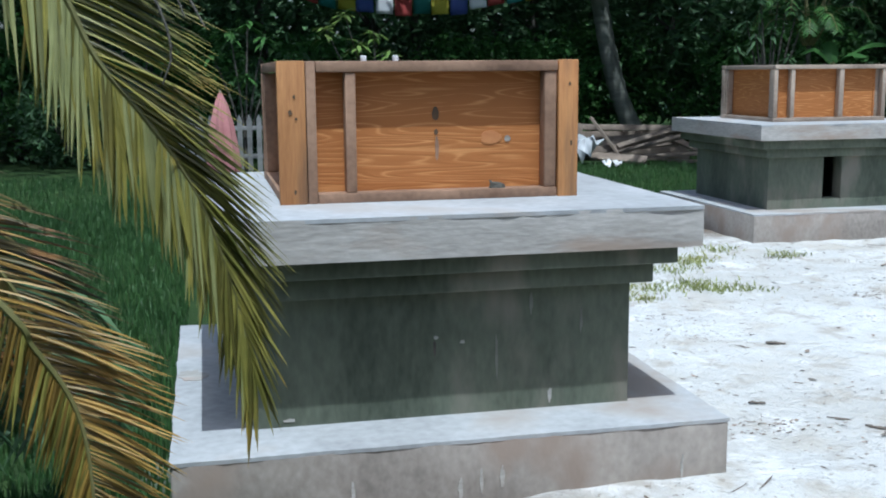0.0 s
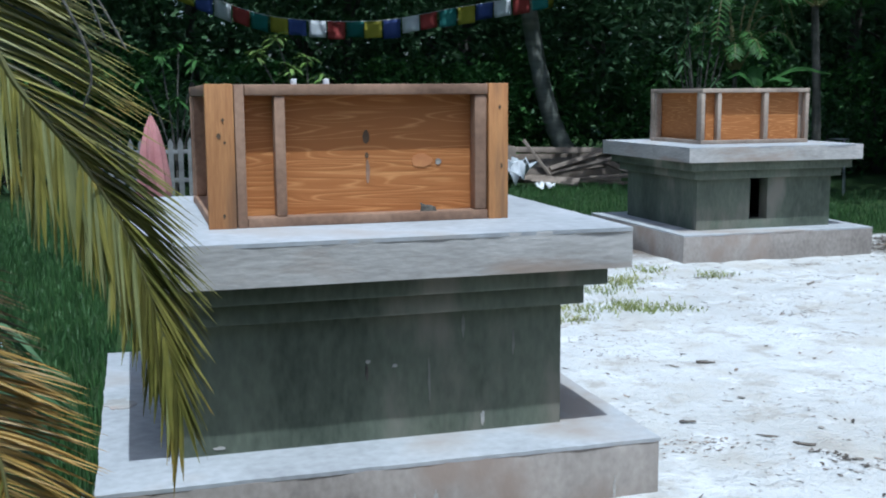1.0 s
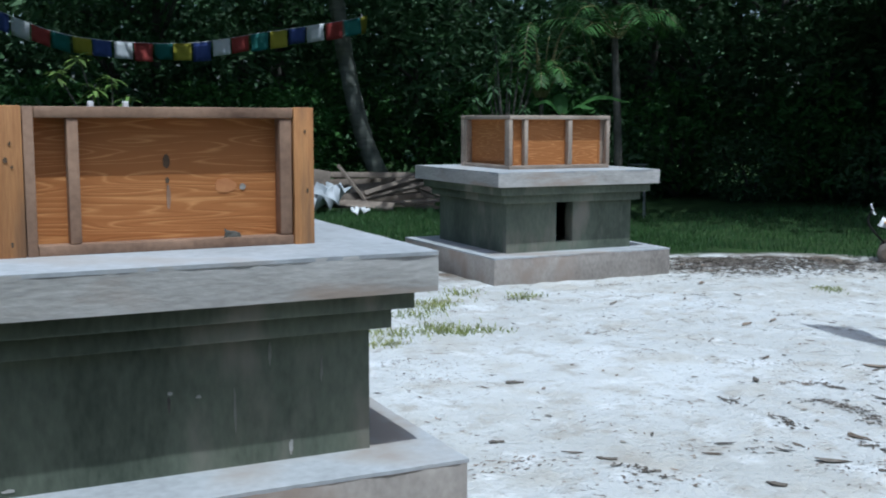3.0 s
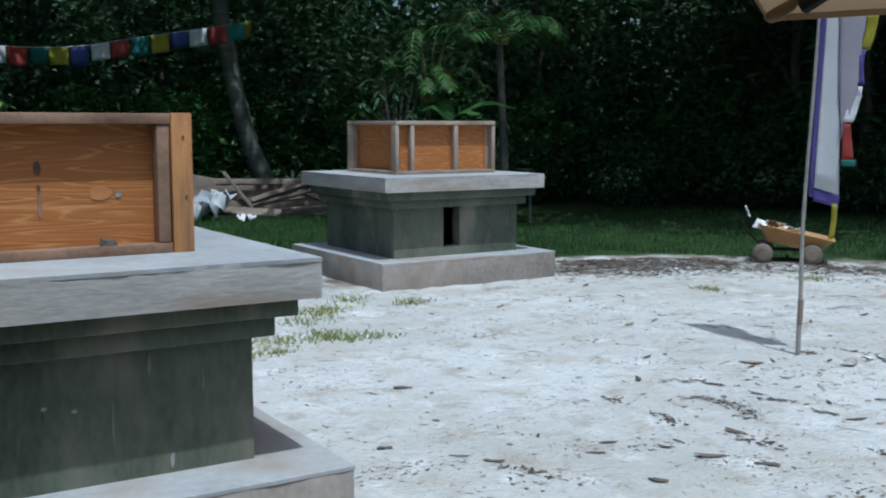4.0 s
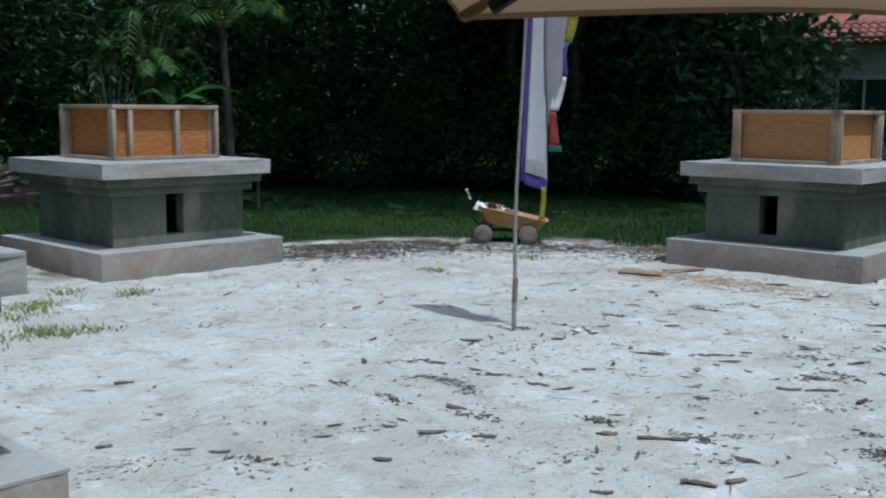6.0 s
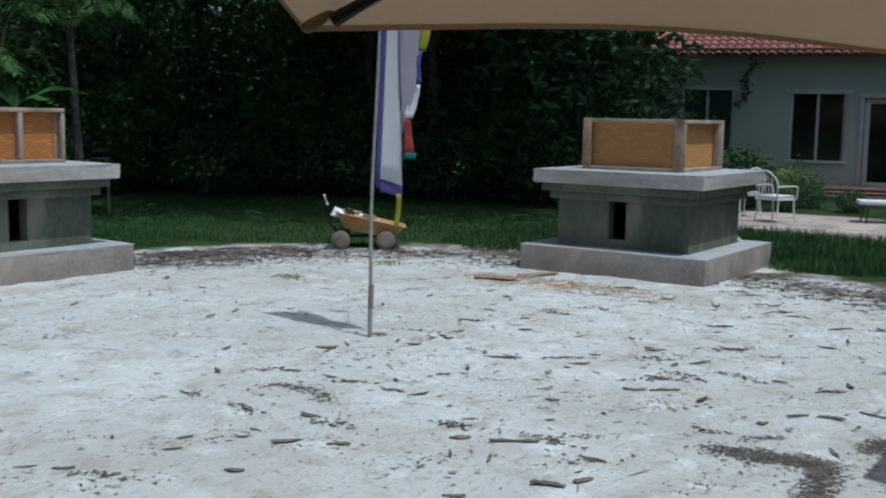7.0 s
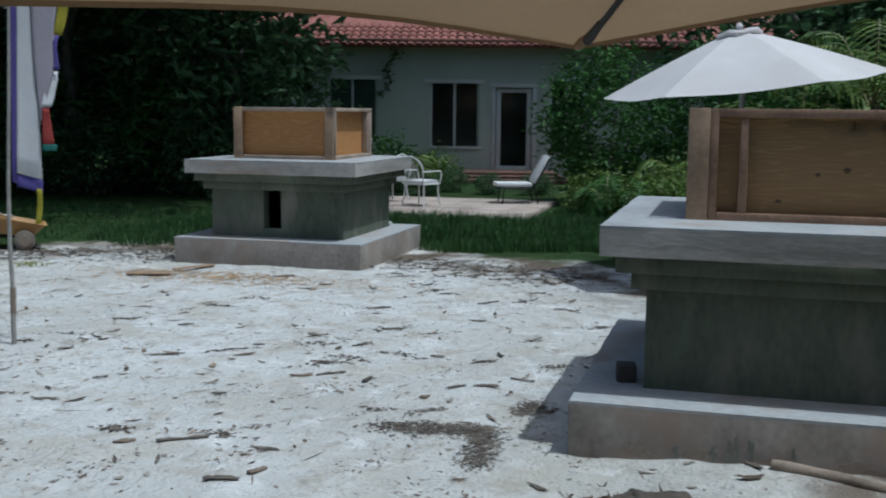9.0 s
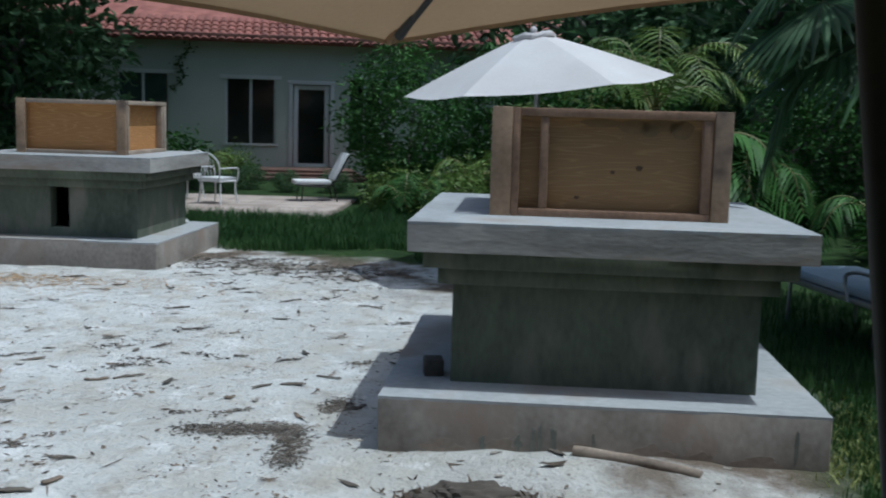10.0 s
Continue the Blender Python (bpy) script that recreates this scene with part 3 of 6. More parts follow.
def whorl_shrub(m, seed, tips, mat, label, leaf=0.26, name="shrub"):
    """Slender stems that end in whorls of long drooping leaves."""
    rng = np.random.default_rng(seed)
    t = thing(name, m, label, "shrub", "shrubs round the yard")
    bm = bmesh.new()
    vs, fs = [], []
    for tip in tips:
        tip = Vector(tip)
        tube(bm, curve_points([(rng.normal(0, 0.04), rng.normal(0, 0.04), -0.05), (tip.x * 0.3, tip.y * 0.3, tip.z * 0.5), tip], 8), [0.024 - 0.002 * i for i in range(8)], 6)
        for k in range(22):
            a, q = rng.uniform(0, 6.28), rng.uniform(0.6, 1.15) * leaf
            rise = rng.uniform(-0.3, 0.75)
            d = Vector((math.cos(a), math.sin(a), rise)).normalized()
            s = d.cross(Vector((0, 0, 1))).normalized()
            o = tip - Vector((0, 0, 0.12)) * rng.uniform(0, 1)
            w = q * 0.11
            base = len(vs)
            for j, (u, ww) in enumerate(((0.0, 0.15), (0.35, 1.0), (0.7, 0.85), (1.0, 0.05))):
                p = o + d * q * u - Vector((0, 0, 0.45 * q * u * u))
                vs += [tuple(p - s * w * ww), tuple(p + s * w * ww)]
                if j:
                    b = base + 2 * j
                    fs.append((b - 2, b - 1, b + 1, b))
    part("branchwork", bm, BARK, t)
    raw("foliage", vs, fs, mat, t)
    return t


def frond_geometry(rng, ctrl, n, length, width, out_axis=None, droop=0.5):
    """Rachis points and leaflet strips of a feather palm frond, in one list of vertices and faces."""
    pts = curve_points(ctrl, n)
    vs, fs = [], []
    for i in range(2, n):
        p = pts[i]
        d = (pts[min(i + 1, n - 1)] - pts[i - 1]).normalized()
        side = d.cross(Vector((0, 0, 1)))
        if side.length < 0.05:
            side = Vector((1, 0, 0))
        side.normalize()
        u = i / (n - 1)
        ln = length * (0.45 + 1.1 * math.sin(math.pi * min(u * 0.8 + 0.15, 1))) * 0.75
        for sg in (-1, 1):
            q = (d * 0.55 + side * sg + Vector((0, 0, rng.uniform(-0.1, 0.25)))).normalized()
            w = width * rng.uniform(0.8, 1.1)
            up = q.cross(d).normalized()
            base = len(vs)
            for j, (t, ww) in enumerate(((0, 0.5), (0.4, 1.0), (0.75, 0.7), (1.0, 0.08))):
                c = p + q * ln * t - Vector((0, 0, droop * ln * t * t))
                vs += [tuple(c - d * w * ww * 0.5), tuple(c + d * w * ww * 0.5)]
                if j:
                    b = base + 2 * j
                    fs.append((b - 2, b - 1, b + 1, b))
    return pts, vs, fs


def feather_palm(m, seed, fronds, trunk_pts, trunk_r, reach, mat, label, leaf=0.35, name="palm_tree", bark=PALM_BARK, rise=(0.25, 0.75)):
    rng = np.random.default_rng(seed)
    t = thing(name, m, label, "palm", "palms round the yard")
    if trunk_pts:
        bm = bmesh.new()
        pts = curve_points(trunk_pts, 60)
        tube(bm, pts, [trunk_r * (1.0 + 0.55 * math.exp(-i / 6) + (0.05 if i % 3 == 0 else 0) - 0.25 * i / 60) for i in range(60)], 12)
        part("trunk", bm, bark, t)
        top = pts[-1]
    else:
        top = Vector((0, 0, 0.0))
    for k in range(fronds):
        a = 2 * math.pi * k / fronds + rng.uniform(-0.25, 0.25)
        q = reach * rng.uniform(0.8, 1.1)
        h = rng.uniform(*rise) if trunk_pts else rng.uniform(0.7, 1.3)
        o = top + Vector((rng.normal(0, 0.06), rng.normal(0, 0.06), 0))
        x, y = math.cos(a), math.sin(a)
        ctrl = [o, o + Vector((x * q * 0.35, y * q * 0.35, q * h * 0.75)), o + Vector((x * q * 0.75, y * q * 0.75, q * h * 0.8)), o + Vector((x * q, y * q, q * h * 0.35))]
        pts, vs, fs = frond_geometry(rng, ctrl, 26, leaf, 0.03, droop=0.45)
        fr = part("frond", tube(bmesh.new(), pts, [0.018 - 0.015 * i / 25 for i in range(26)], 5), RACHIS, t)
        tagged(raw("foliage", vs, fs, mat, fr), kind="stuff")
    return t


def turn_at(x, y, z=0.0, rz=0.0, s=1.0):
    return pose(x, y, z, 0, 0, rz) @ Matrix.Scale(s, 4)


# high spreading crowns, added out of view, keep the back garden in shade
big = tree(turn_at(-4.5, 20.5, 0, 0), 11, 5.0, (4.6, 4.6, 1.9), 6.4, 0.42, 320, 9, LEAF_DARK, "added tall shade tree, crown out of view, dark green leaves", -0.75, forward=-3.2)
for x, y, rz, s in ((-11, 20.5, 10, 1.05), (2.2, 21.0, -10, 1.0), (13.0, 12.4, -50, 1.0), (14.6, 17, -40, 1.1), (7.5, 22, -20, 1.1),
                    (-7, 26, 0, 1.2), (17.2, 10.0, -70, 0.95), (15.5, 7.3, -75, 0.9), (-15, 27, 10, 1.2), (11.6, 8.3, -45, 0.95), (-8.0, 18.6, 5, 1.0), (-1.2, 18.9, -5, 0.95)):
    copy_thing(big, turn_at(x, y, 0, rz, s))
# added tree whose crown stays out of view and darkens the lawn
tree(turn_at(8.6, 14.8, 0, -35), 12, 5.2, (4.8, 4.0, 1.6), 6.6, 0.42, 400, 9, LEAF_DARK, "added wide tree, unseen crown shading the lawn", -0.75, forward=-5.4)
# two further crowns out of view, added for their shade
for x, y, rz, s in ((11.2, 9.6, -60, 0.9), (14.8, 7.0, -28, 1.0)):
    copy_thing(big, turn_at(x, y, 0, rz, s))
mid = tree(turn_at(-2.0, 19.5, 0, 0), 21, 2.8, (2.1, 2.1, 2.0), 2.6, 0.30, 330, 8, LEAF_DARK, "dense dark green garden tree leafy to the ground", -0.98)
for x, y, rz, s in ((-6.5, 19.5, 50, 1.0), (-10.5, 20, 120, 1.0), (1.2, 21.0, 200, 1.1), (4.6, 18.0, 260, 1.0), (7.4, 16.6, 30, 1.0), (9.8, 14.6, 80, 1.05), (11.6, 12.3, 150, 1.0),
                    (13.0, 10.2, 220, 1.05), (13.6, 7.6, 290, 1.0), (12.9, 5.5, 340, 0.98), (-14.5, 19, 15, 1.1), (5.0, 21.5, 75, 1.2), (10.8, 18.0, 190, 1.2), (15, 13, 10, 1.2), (16.4, 8.6, 10, 1.1)):
    copy_thing(mid, turn_at(x, y, 0, rz, s))
low = shrub(turn_at(5.9, 15.6, 0, 0), 31, (1.1, 1.1, 0.75), 0.17, 150, 12, LEAF_DARK, "low dark green leafy shrub")
for x, y, rz, s in ((-1.6, 15.9, 80, 1.1), (-8.0, 15.0, 20, 1.1), (-10.5, 15.5, 150, 1.0), (7.0, 13.6, 200, 1.0), (9.0, 11.8, 60, 0.9), (10.6, 9.8, 120, 1.0), (11.6, 7.6, 240, 1.0), (11.9, 5.4, 310, 0.95),
                    (5.2, 14.6, 0, 0.95), (-4.4, 16.2, 190, 1.2)):
    copy_thing(low, turn_at(x, y, 0, rz, s))

# far woods that close the view all round
rng = np.random.default_rng(5)
ang = rng.uniform(0, 2 * math.pi, 7000)
rad = rng.uniform(33, 42, 7000)
zz = rng.uniform(0, 1, 7000) ** 0.8 * (10.0 + 1.5 * np.sin(ang * 7) + np.sin(ang * 17 + 1))
v, f = leaf_cloud(rng, np.stack([np.cos(ang) * rad, np.sin(ang) * rad, zz], axis=1), (1.0, 1.0, 0.8), 16, 0.75, 0.4)
tagged(raw("far_woods", v.tolist(), f.tolist(), LEAF_DARK), "dark far belt of dense woods", "woods", kind="stuff")

# light-leaved plants in front of the dark
whorl_shrub(turn_at(-3.3, 11.4), 41, [(-0.25, 0, 2.05), (0.0, 0.1, 2.2), (0.22, 0, 1.95), (-0.1, 0, 1.65), (0.35, 0.1, 1.6), (0.1, 0.2, 1.4), (-0.45, 0.1, 2.5), (-0.75, 0, 2.25)], LEAF_BRIGHT, "slender shrub with yellow-green drooping leaf whorls")
whorl_shrub(turn_at(-5.2, 12.9), 42, [(-0.2, 0, 2.3), (0.1, 0.1, 2.45), (0.35, 0, 2.2), (-0.5, 0.1, 1.95), (0.5, 0, 1.8), (0.05, -0.1, 1.6)], LEAF_MID, "slender shrub with green drooping leaf whorls", 0.3)
whorl_shrub(turn_at(-6.9, 14.0), 43, [(-0.3, 0, 2.3), (0.3, 0.1, 2.6), (0.6, 0, 2.1), (-0.6, 0.1, 2.0), (0.0, 0, 1.7)], LEAF_MID, "slender shrub with green drooping leaf whorls", 0.3)
whorl_shrub(turn_at(2.25, 9.7), 44, [(-0.1, 0.2, 2.9), (0.3, 0.1, 2.6), (-0.3, -0.1, 2.1), (0.25, -0.1, 1.8), (-0.15, 0.15, 2.45), (0.5, 0, 2.3), (0.0, 0, 2.2), (-0.35, 0.1, 2.3), (0.4, 0, 2.45), (0.15, 0.1, 2.75), (-0.2, 0, 2.65), (-0.55, 0, 1.95)], LEAF_DARK, "young tree with dim green leaf whorls", 0.22, "young_tree")
feather_palm(turn_at(2.96, 9.86), 57, 17, [(0, 0, -0.1), (0.02, 0, 0.9), (0, 0, 1.95)], 0.045, 0.95, LEAF_MID, "young feathery tree with fine green leaflets", 0.2, "young_tree", BARK, (0.5, 1.75))
feather_palm(turn_at(2.32, 16.4), 51, 9, [(0.95, 0.0, -0.25), (0.58, 0, 0.45), (0.22, 0, 1.3), (-0.10, 0, 2.6), (-0.36, 0, 4.2), (-0.45, 0, 6.0)], 0.2, 2.6, LEAF_MID, "tall palm with curved grey ringed trunk", 0.6)
feather_palm(turn_at(3.98, 9.2), 52, 10, [(0.05, 0, -0.1), (0.0, 0, 0.9), (-0.05, 0, 1.9), (-0.12, 0, 2.85)], 0.07, 1.15, LEAF_MID, "small garden palm with drooping green fronds", 0.36, bark=BARK, rise=(0.1, 0.6))


def banana(m, seed, label):
    rng = np.random.default_rng(seed)
    t = thing("banana_plant", m, label, "plant")
    part("stem", tube(bmesh.new(), curve_points([(0, 0, -0.1), (0.02, 0, 0.8), (0, 0, 1.7)], 8), [0.07, 0.066, 0.06, 0.055, 0.05, 0.045, 0.04, 0.03], 10), RACHIS, t)
    for a, ln, rise in ((-12, 1.0, 0.62), (-40, 0.55, 0.35), (15, 0.5, 0.30), (170, 0.45, 0.5), (95, 0.5, 0.7)):
        x, y = math.cos(radians(a)), math.sin(radians(a))
        pts = curve_points([(0, 0, 1.65), (x * ln * 0.5, y * ln * 0.5, 1.65 + rise * 0.5), (x * ln, y * ln, 1.65 + rise * 0.35)], 12)
        vs, fs = [], []
        s = Vector((-y, x, 0))
        for i, p in enumerate(pts):
            w = 0.11 * math.sin(math.pi * (0.08 + 0.9 * i / 11)) ** 0.6 * (0.85 + 0.3 * rng.random())
            vs += [tuple(p - s * w - Vector((0, 0, w * 0.5))), tuple(p), tuple(p + s * w - Vector((0, 0, w * 0.5)))]
            if i:
                b = 3 * i
                fs += [(b - 3, b - 2, b + 1, b), (b - 2, b - 1, b + 2, b + 1)]
        raw("leaf", vs, fs, LEAF_MID, t)
    return t


banana(turn_at(2.95, 9.2, 0, -25, 1.0), 61, "banana plant with broad green leaves")

feather_palm(turn_at(-6.6, -1.4), 58, 15, [(0, 0, -0.1), (0.01, 0, 0.3), (0, 0, 0.62)], 0.05, 0.5, LEAF_DARK, "small dark palm with arching fronds on lawn", 0.3, "palm_tree", BARK, (0.2, 1.0))

# planting beside the house and behind the pale umbrella
hs = shrub(turn_at(13.4, -1.7), 71, (1.15, 1.15, 1.45), 0.14, 300, 18, LEAF_MID, "tall rounded green shrub beside the house")
copy_thing(hs, turn_at(14.0, -3.6, 0, 100, 1.05))
copy_thing(hs, turn_at(12.6, -5.6, 0, 200, 0.95))
copy_thing(hs, turn_at(11.0, -8.2, 0, 30, 0.9))
copy_thing(hs, turn_at(7.5, -9.6, 0, 300, 0.85))
for x, y, rz, s in ((17.5, -5.0, 20, 1.3), (17.0, -8.5, 90, 1.4), (12.5, -11.5, 150, 1.3), (8.0, -12.5, 220, 1.3), (3.0, -12.5, 300, 1.2), (16.5, -12.0, 10, 1.5), (0.0, -13.5, 60, 1.3), (-5.0, -14.5, 60, 1.3)):
    copy_thing(mid, turn_at(x, y, 0, rz, s))
soft = shrub(turn_at(-0.4, 17.6), 74, (1.4, 1.3, 1.25), 0.2, 260, 12, LEAF_MID, "rounded green shrub in the shade")
for x, y, rz, s in ((-3.4, 17.4, 40, 1.0), (-6.2, 16.8, 130, 1.05), (-9.2, 16.9, 200, 1.1), (1.0, 16.8, 250, 0.95), (5.2, 16.6, 90, 1.0), (6.2, 15.2, 310, 1.05), (8.4, 13.4, 20, 1.0), (10.2, 11.4, 70, 1.0),
                    (11.6, 9.2, 160, 1.05), (12.4, 6.9, 230, 1.0), (2.6, 17.6, 10, 1.1), (-12.4, 17.4, 80, 1.1)):
    copy_thing(soft, turn_at(x, y, 0, rz, s))
lit = shrub(turn_at(11.0, -2.0), 72, (0.5, 0.5, 0.32), 0.11, 80, 16, LEAF_BRIGHT, "low yellow-green leafy plant by the lawn")
for x, y, rz, s in ((10.2, -2.9, 60, 1.0), (16.9, 2.7, 120, 1.0), (11.6, -3.2, 200, 1.2), (9.6, -4.2, 200, 0.9), (4.0, -8.0, 40, 0.9)):
    copy_thing(lit, turn_at(x, y, 0, rz, s))
wb = shrub(turn_at(16.9, 3.9), 73, (0.75, 0.75, 0.5), 0.16, 80, 12, LEAF_MID, "green shrub below the house window")
copy_thing(wb, turn_at(15.9, 5.2, 0, 60, 1.3))
copy_thing(wb, turn_at(10.1, 2.0, 0, 20, 0.75))
copy_thing(wb, turn_at(7.8, 0.95, 0, 200, 0.55))
copy_thing(wb, turn_at(8.7, 1.35, 0, 120, 0.6))
feather_palm(turn_at(16.2, 3.0, 0, 0, 0.9), 95, 10, None, 0, 0.7, LEAF_BRIGHT, "bright green arching plant below the window", 0.26, "palm_clump")
feather_palm(turn_at(11.4, -3.3, 0, 0, 1.3), 96, 11, None, 0, 0.7, LEAF_BRIGHT, "clump of bright arching palm fronds", 0.28, "palm_clump")
copy_thing(wb, turn_at(18.5, -0.6, 0, 20, 0.9))
for x, y, rz, s in ((14.4, 2.6, 0, 0.3), (15.0, 1.7, 60, 0.32), (14.6, 0.8, 120, 0.28), (14.9, -0.1, 200, 0.3), (14.0, 1.9, 250, 0.26), (13.6, 3.2, 10, 0.4), (12.6, 2.9, 10, 0.45), (9.3, 1.9, 30, 0.45)):
    copy_thing(low, turn_at(x, y, 0, rz, s))
copy_thing(wb, turn_at(6.9, 1.9, 0, 60, 0.55))
for k, (x, y, s) in enumerate(((10.4, -2.3, 0.9), (12.4, -6.8, 1.6), (9.4, -7.0, 1.5), (14.5, -9.2, 1.9), (6.6, -8.2, 1.2), (15.5, -6.0, 1.9), (9.3, -6.0, 2.5), (12.6, -4.9, 2.7))):
    feather_palm(turn_at(x, y, 0, 40 * k, s), 80 + k, 10, None, 0, 0.75, LEAF_BRIGHT if k == 7 else LEAF_MID, "clump of arching green palm fronds", 0.3, "palm_clump")


def fan_palm(m, seed, leaves, label, height=1.5):
    """Pleated fan leaves on long stalks; leaves: compass turn, rise, stalk length, blade length, blade tip-down."""
    rng = np.random.default_rng(seed)
    t = thing("fan_palm", m, label, "palm", "palms round the yard")
    part("trunk", tube(bmesh.new(), curve_points([(0, 0, -0.1), (0.05, 0, height * 0.5), (0, 0, height)], 14), [0.11 - 0.002 * i + (0.012 if i % 2 else 0) for i in range(14)], 10), BARK, t)
    for turn, lift, stalk, blade, dip in leaves:
        a = radians(turn)
        d = Vector((math.cos(a), math.sin(a), lift)).normalized()
        o = Vector((0, 0, height))
        e = o + d * stalk
        st = part("stalk", tube(bmesh.new(), curve_points([o, o.lerp(e, 0.5) + Vector((0, 0, 0.08 * stalk)), e], 6), 0.012, 6), RACHIS, t)
        s = d.cross(Vector((0, 0, 1))).normalized()
        d = Matrix.Rotation(-radians(dip), 3, s) @ d
        up = s.cross(d)
        vs, fs = [], []
        for j in range(34):
            b = radians(-125 + 250 * j / 33)
            q = (d * math.cos(b) + s * math.sin(b) - up * 0.12).normalized()
            w = s * math.cos(b) - d * math.sin(b)
            ln = blade * (0.78 + 0.22 * math.cos(b)) * rng.uniform(0.92, 1.05)
            i0 = len(vs)
            for u, ww in ((0, 0.1), (0.35, 0.9), (0.6, 1.0), (0.82, 0.55), (1, 0.05)):
                c = e + q * ln * u - Vector((0, 0, 0.25 * ln * u ** 3))
                hw = 0.044 * blade * ww
                vs += [tuple(c - w * hw), tuple(c + up * hw * 0.4), tuple(c + w * hw)]
            for r in range(4):
                x = i0 + 3 * r
                fs += [(x, x + 1, x + 4, x + 3), (x + 1, x + 2, x + 5, x + 4)]
        raw("fan_leaf", vs, fs, LEAF_DARK, st)
    return t


fan_palm(turn_at(1.9, -6.95), 91, [(95, 0.05, 0.45, 0.80, 25), (75, -0.15, 0.75, 0.85, 60), (110, 0.35, 0.75, 0.75, 45), (150, 0.1, 0.5, 0.7, 40), (40, 0.3, 0.7, 0.75, 40), (0, 0.4, 0.6, 0.7, 40),
                                   (-60, 0.4, 0.6, 0.7, 40), (-120, 0.3, 0.6, 0.7, 40), (200, 0.3, 0.6, 0.7, 40), (85, 0.7, 0.95, 0.7, 75)], "fan palm with dark green pleated leaves", 2.15)
# crown placed out of view to put the fan palm in shade
tree(turn_at(2.6, -9.6), 97, 4.2, (1.9, 0.75, 0.8), 4.9, 0.34, 190, 9, LEAF_DARK, "added tree, unseen crown shading the fan palm", -0.7, forward=1.6)
feather_palm(turn_at(10.3, -5.9), 98, 13, [(0.05, 0, -0.1), (0.0, 0, 0.9), (0.0, 0, 1.75)], 0.08, 1.5, LEAF_BRIGHT, "sunlit palm with arching yellow-green fronds", 0.42, "palm_tree", BARK, (0.3, 1.0))


# ---------------------------------------------------------------- house and terrace
def house():
    """White stucco house with a clay tile roof; local x runs along the wall, -y faces the yard."""
    m = pose(19.89, 1.98, 0, 0, 0, -73.4)
    h = thing("house", m, "white stucco house with red clay tile roof", "house")
    x0, x1, y0, y1, top = -9.0, 7.0, 0.0, 0.25, 3.25
    holes = [(-4.25, -3.06, 0.95, 2.38), (-1.73, -0.53, 0.77, 2.31), (-0.12, 0.78, 0.22, 2.22), (1.22, 2.05, 0.75, 2.38)]
    edges = sorted({x0, x1, *[v for q in holes for v in q[:2]]})
    for a, b in zip(edges, edges[1:]):
        q = [o for o in holes if o[0] <= a and o[1] >= b]
        spans = [(-0.2, q[0][2]), (q[0][3], top)] if q else [(-0.2, top)]
        for z0, z1 in spans:
            box_part("wall", h, (a, b, y0, y1, z0, z1), WALL_WHITE, 0)
    box_part("side_wall", h, (x0, x0 + 0.25, y1 + 0.002, 6.0, -0.2, top), WALL_WHITE, 0)
    box_part("side_wall", h, (x1 - 0.25, x1, y1 + 0.002, 6.0, -0.2, top), WALL_WHITE, 0)
    box_part("rear_wall", h, (x0, x1, 6.002, 6.25, -0.2, top), WALL_WHITE, 0)
    # added floor and partition, the room's shade put into their colour
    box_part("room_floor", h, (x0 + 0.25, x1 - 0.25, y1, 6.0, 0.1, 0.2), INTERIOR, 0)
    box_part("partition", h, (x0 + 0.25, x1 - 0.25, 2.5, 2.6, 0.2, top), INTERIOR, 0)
    box_part("ceiling_board", h, (x0 - 0.3, x1 + 0.3, -0.4, 6.4, top + 0.002, top + 0.06), TRIM_WHITE, 0)
    box_part("fascia", h, (x0 - 0.3, x1 + 0.3, -0.43, -0.402, top - 0.02, top + 0.09), BRICK, 0.004)
    for k, (a, b, z0, z1) in enumerate(holes):
        if k == 2:
            door = box_part("door", h, (a + 0.02, a + 0.13, 0.06, 0.11, 0.22, 2.2), TRIM_WHITE, 0.004, "white glazed door, closed")
            for d in ((b - 0.13, b - 0.02, 0.22, 2.2), (a + 0.132, b - 0.132, 2.1, 2.2), (a + 0.132, b - 0.132, 0.22, 0.30)):
                box_part("door_rail", door, (d[0], d[1], 0.06, 0.11, d[2], d[3]), TRIM_WHITE, 0.004)
            box_part("pane", door, (a + 0.125, b - 0.125, 0.08, 0.09, 0.295, 2.105), GLASS_DARK, 0, "dark reflecting glass")
            box_part("door_handle", door, (b - 0.075, b - 0.045, 0.02, 0.058, 1.08, 1.22), METAL_DARK, 0.004, "dark metal handle")
        else:
            win = box_part("window", h, (a - 0.06, b + 0.06, -0.05, 0.06, z0 - 0.06, z0 - 0.002), TRIM_WHITE, 0.006)
            box_part("frame", win, (a, a + 0.045, 0.08, 0.13, z0, z1), TRIM_WHITE, 0.003)
            box_part("frame", win, (b - 0.045, b, 0.08, 0.13, z0, z1), TRIM_WHITE, 0.003)
            box_part("mullion", win, ((a + b) / 2 - 0.03, (a + b) / 2 + 0.03, 0.07, 0.13, z0, z1), TRIM_WHITE, 0.003)
            glass = GLASS_REFLECT if k == 0 else GLASS_DARK
            box_part("pane", win, (a + 0.045, (a + b) / 2 - 0.03, 0.1, 0.108, z0, z1), glass, 0)
            box_part("pane", win, ((a + b) / 2 + 0.03, b - 0.045, 0.1, 0.108, z0, z1), glass, 0)
        box_part("moulding", h, (a - 0.13, b + 0.13, -0.045, -0.002, z1 + 0.002, z1 + 0.09), TRIM_WHITE, 0.006)
        if k == 2:
            box_part("casing", h, (a - 0.10, a - 0.002, -0.03, -0.002, 0.22, z1), TRIM_WHITE, 0.004)
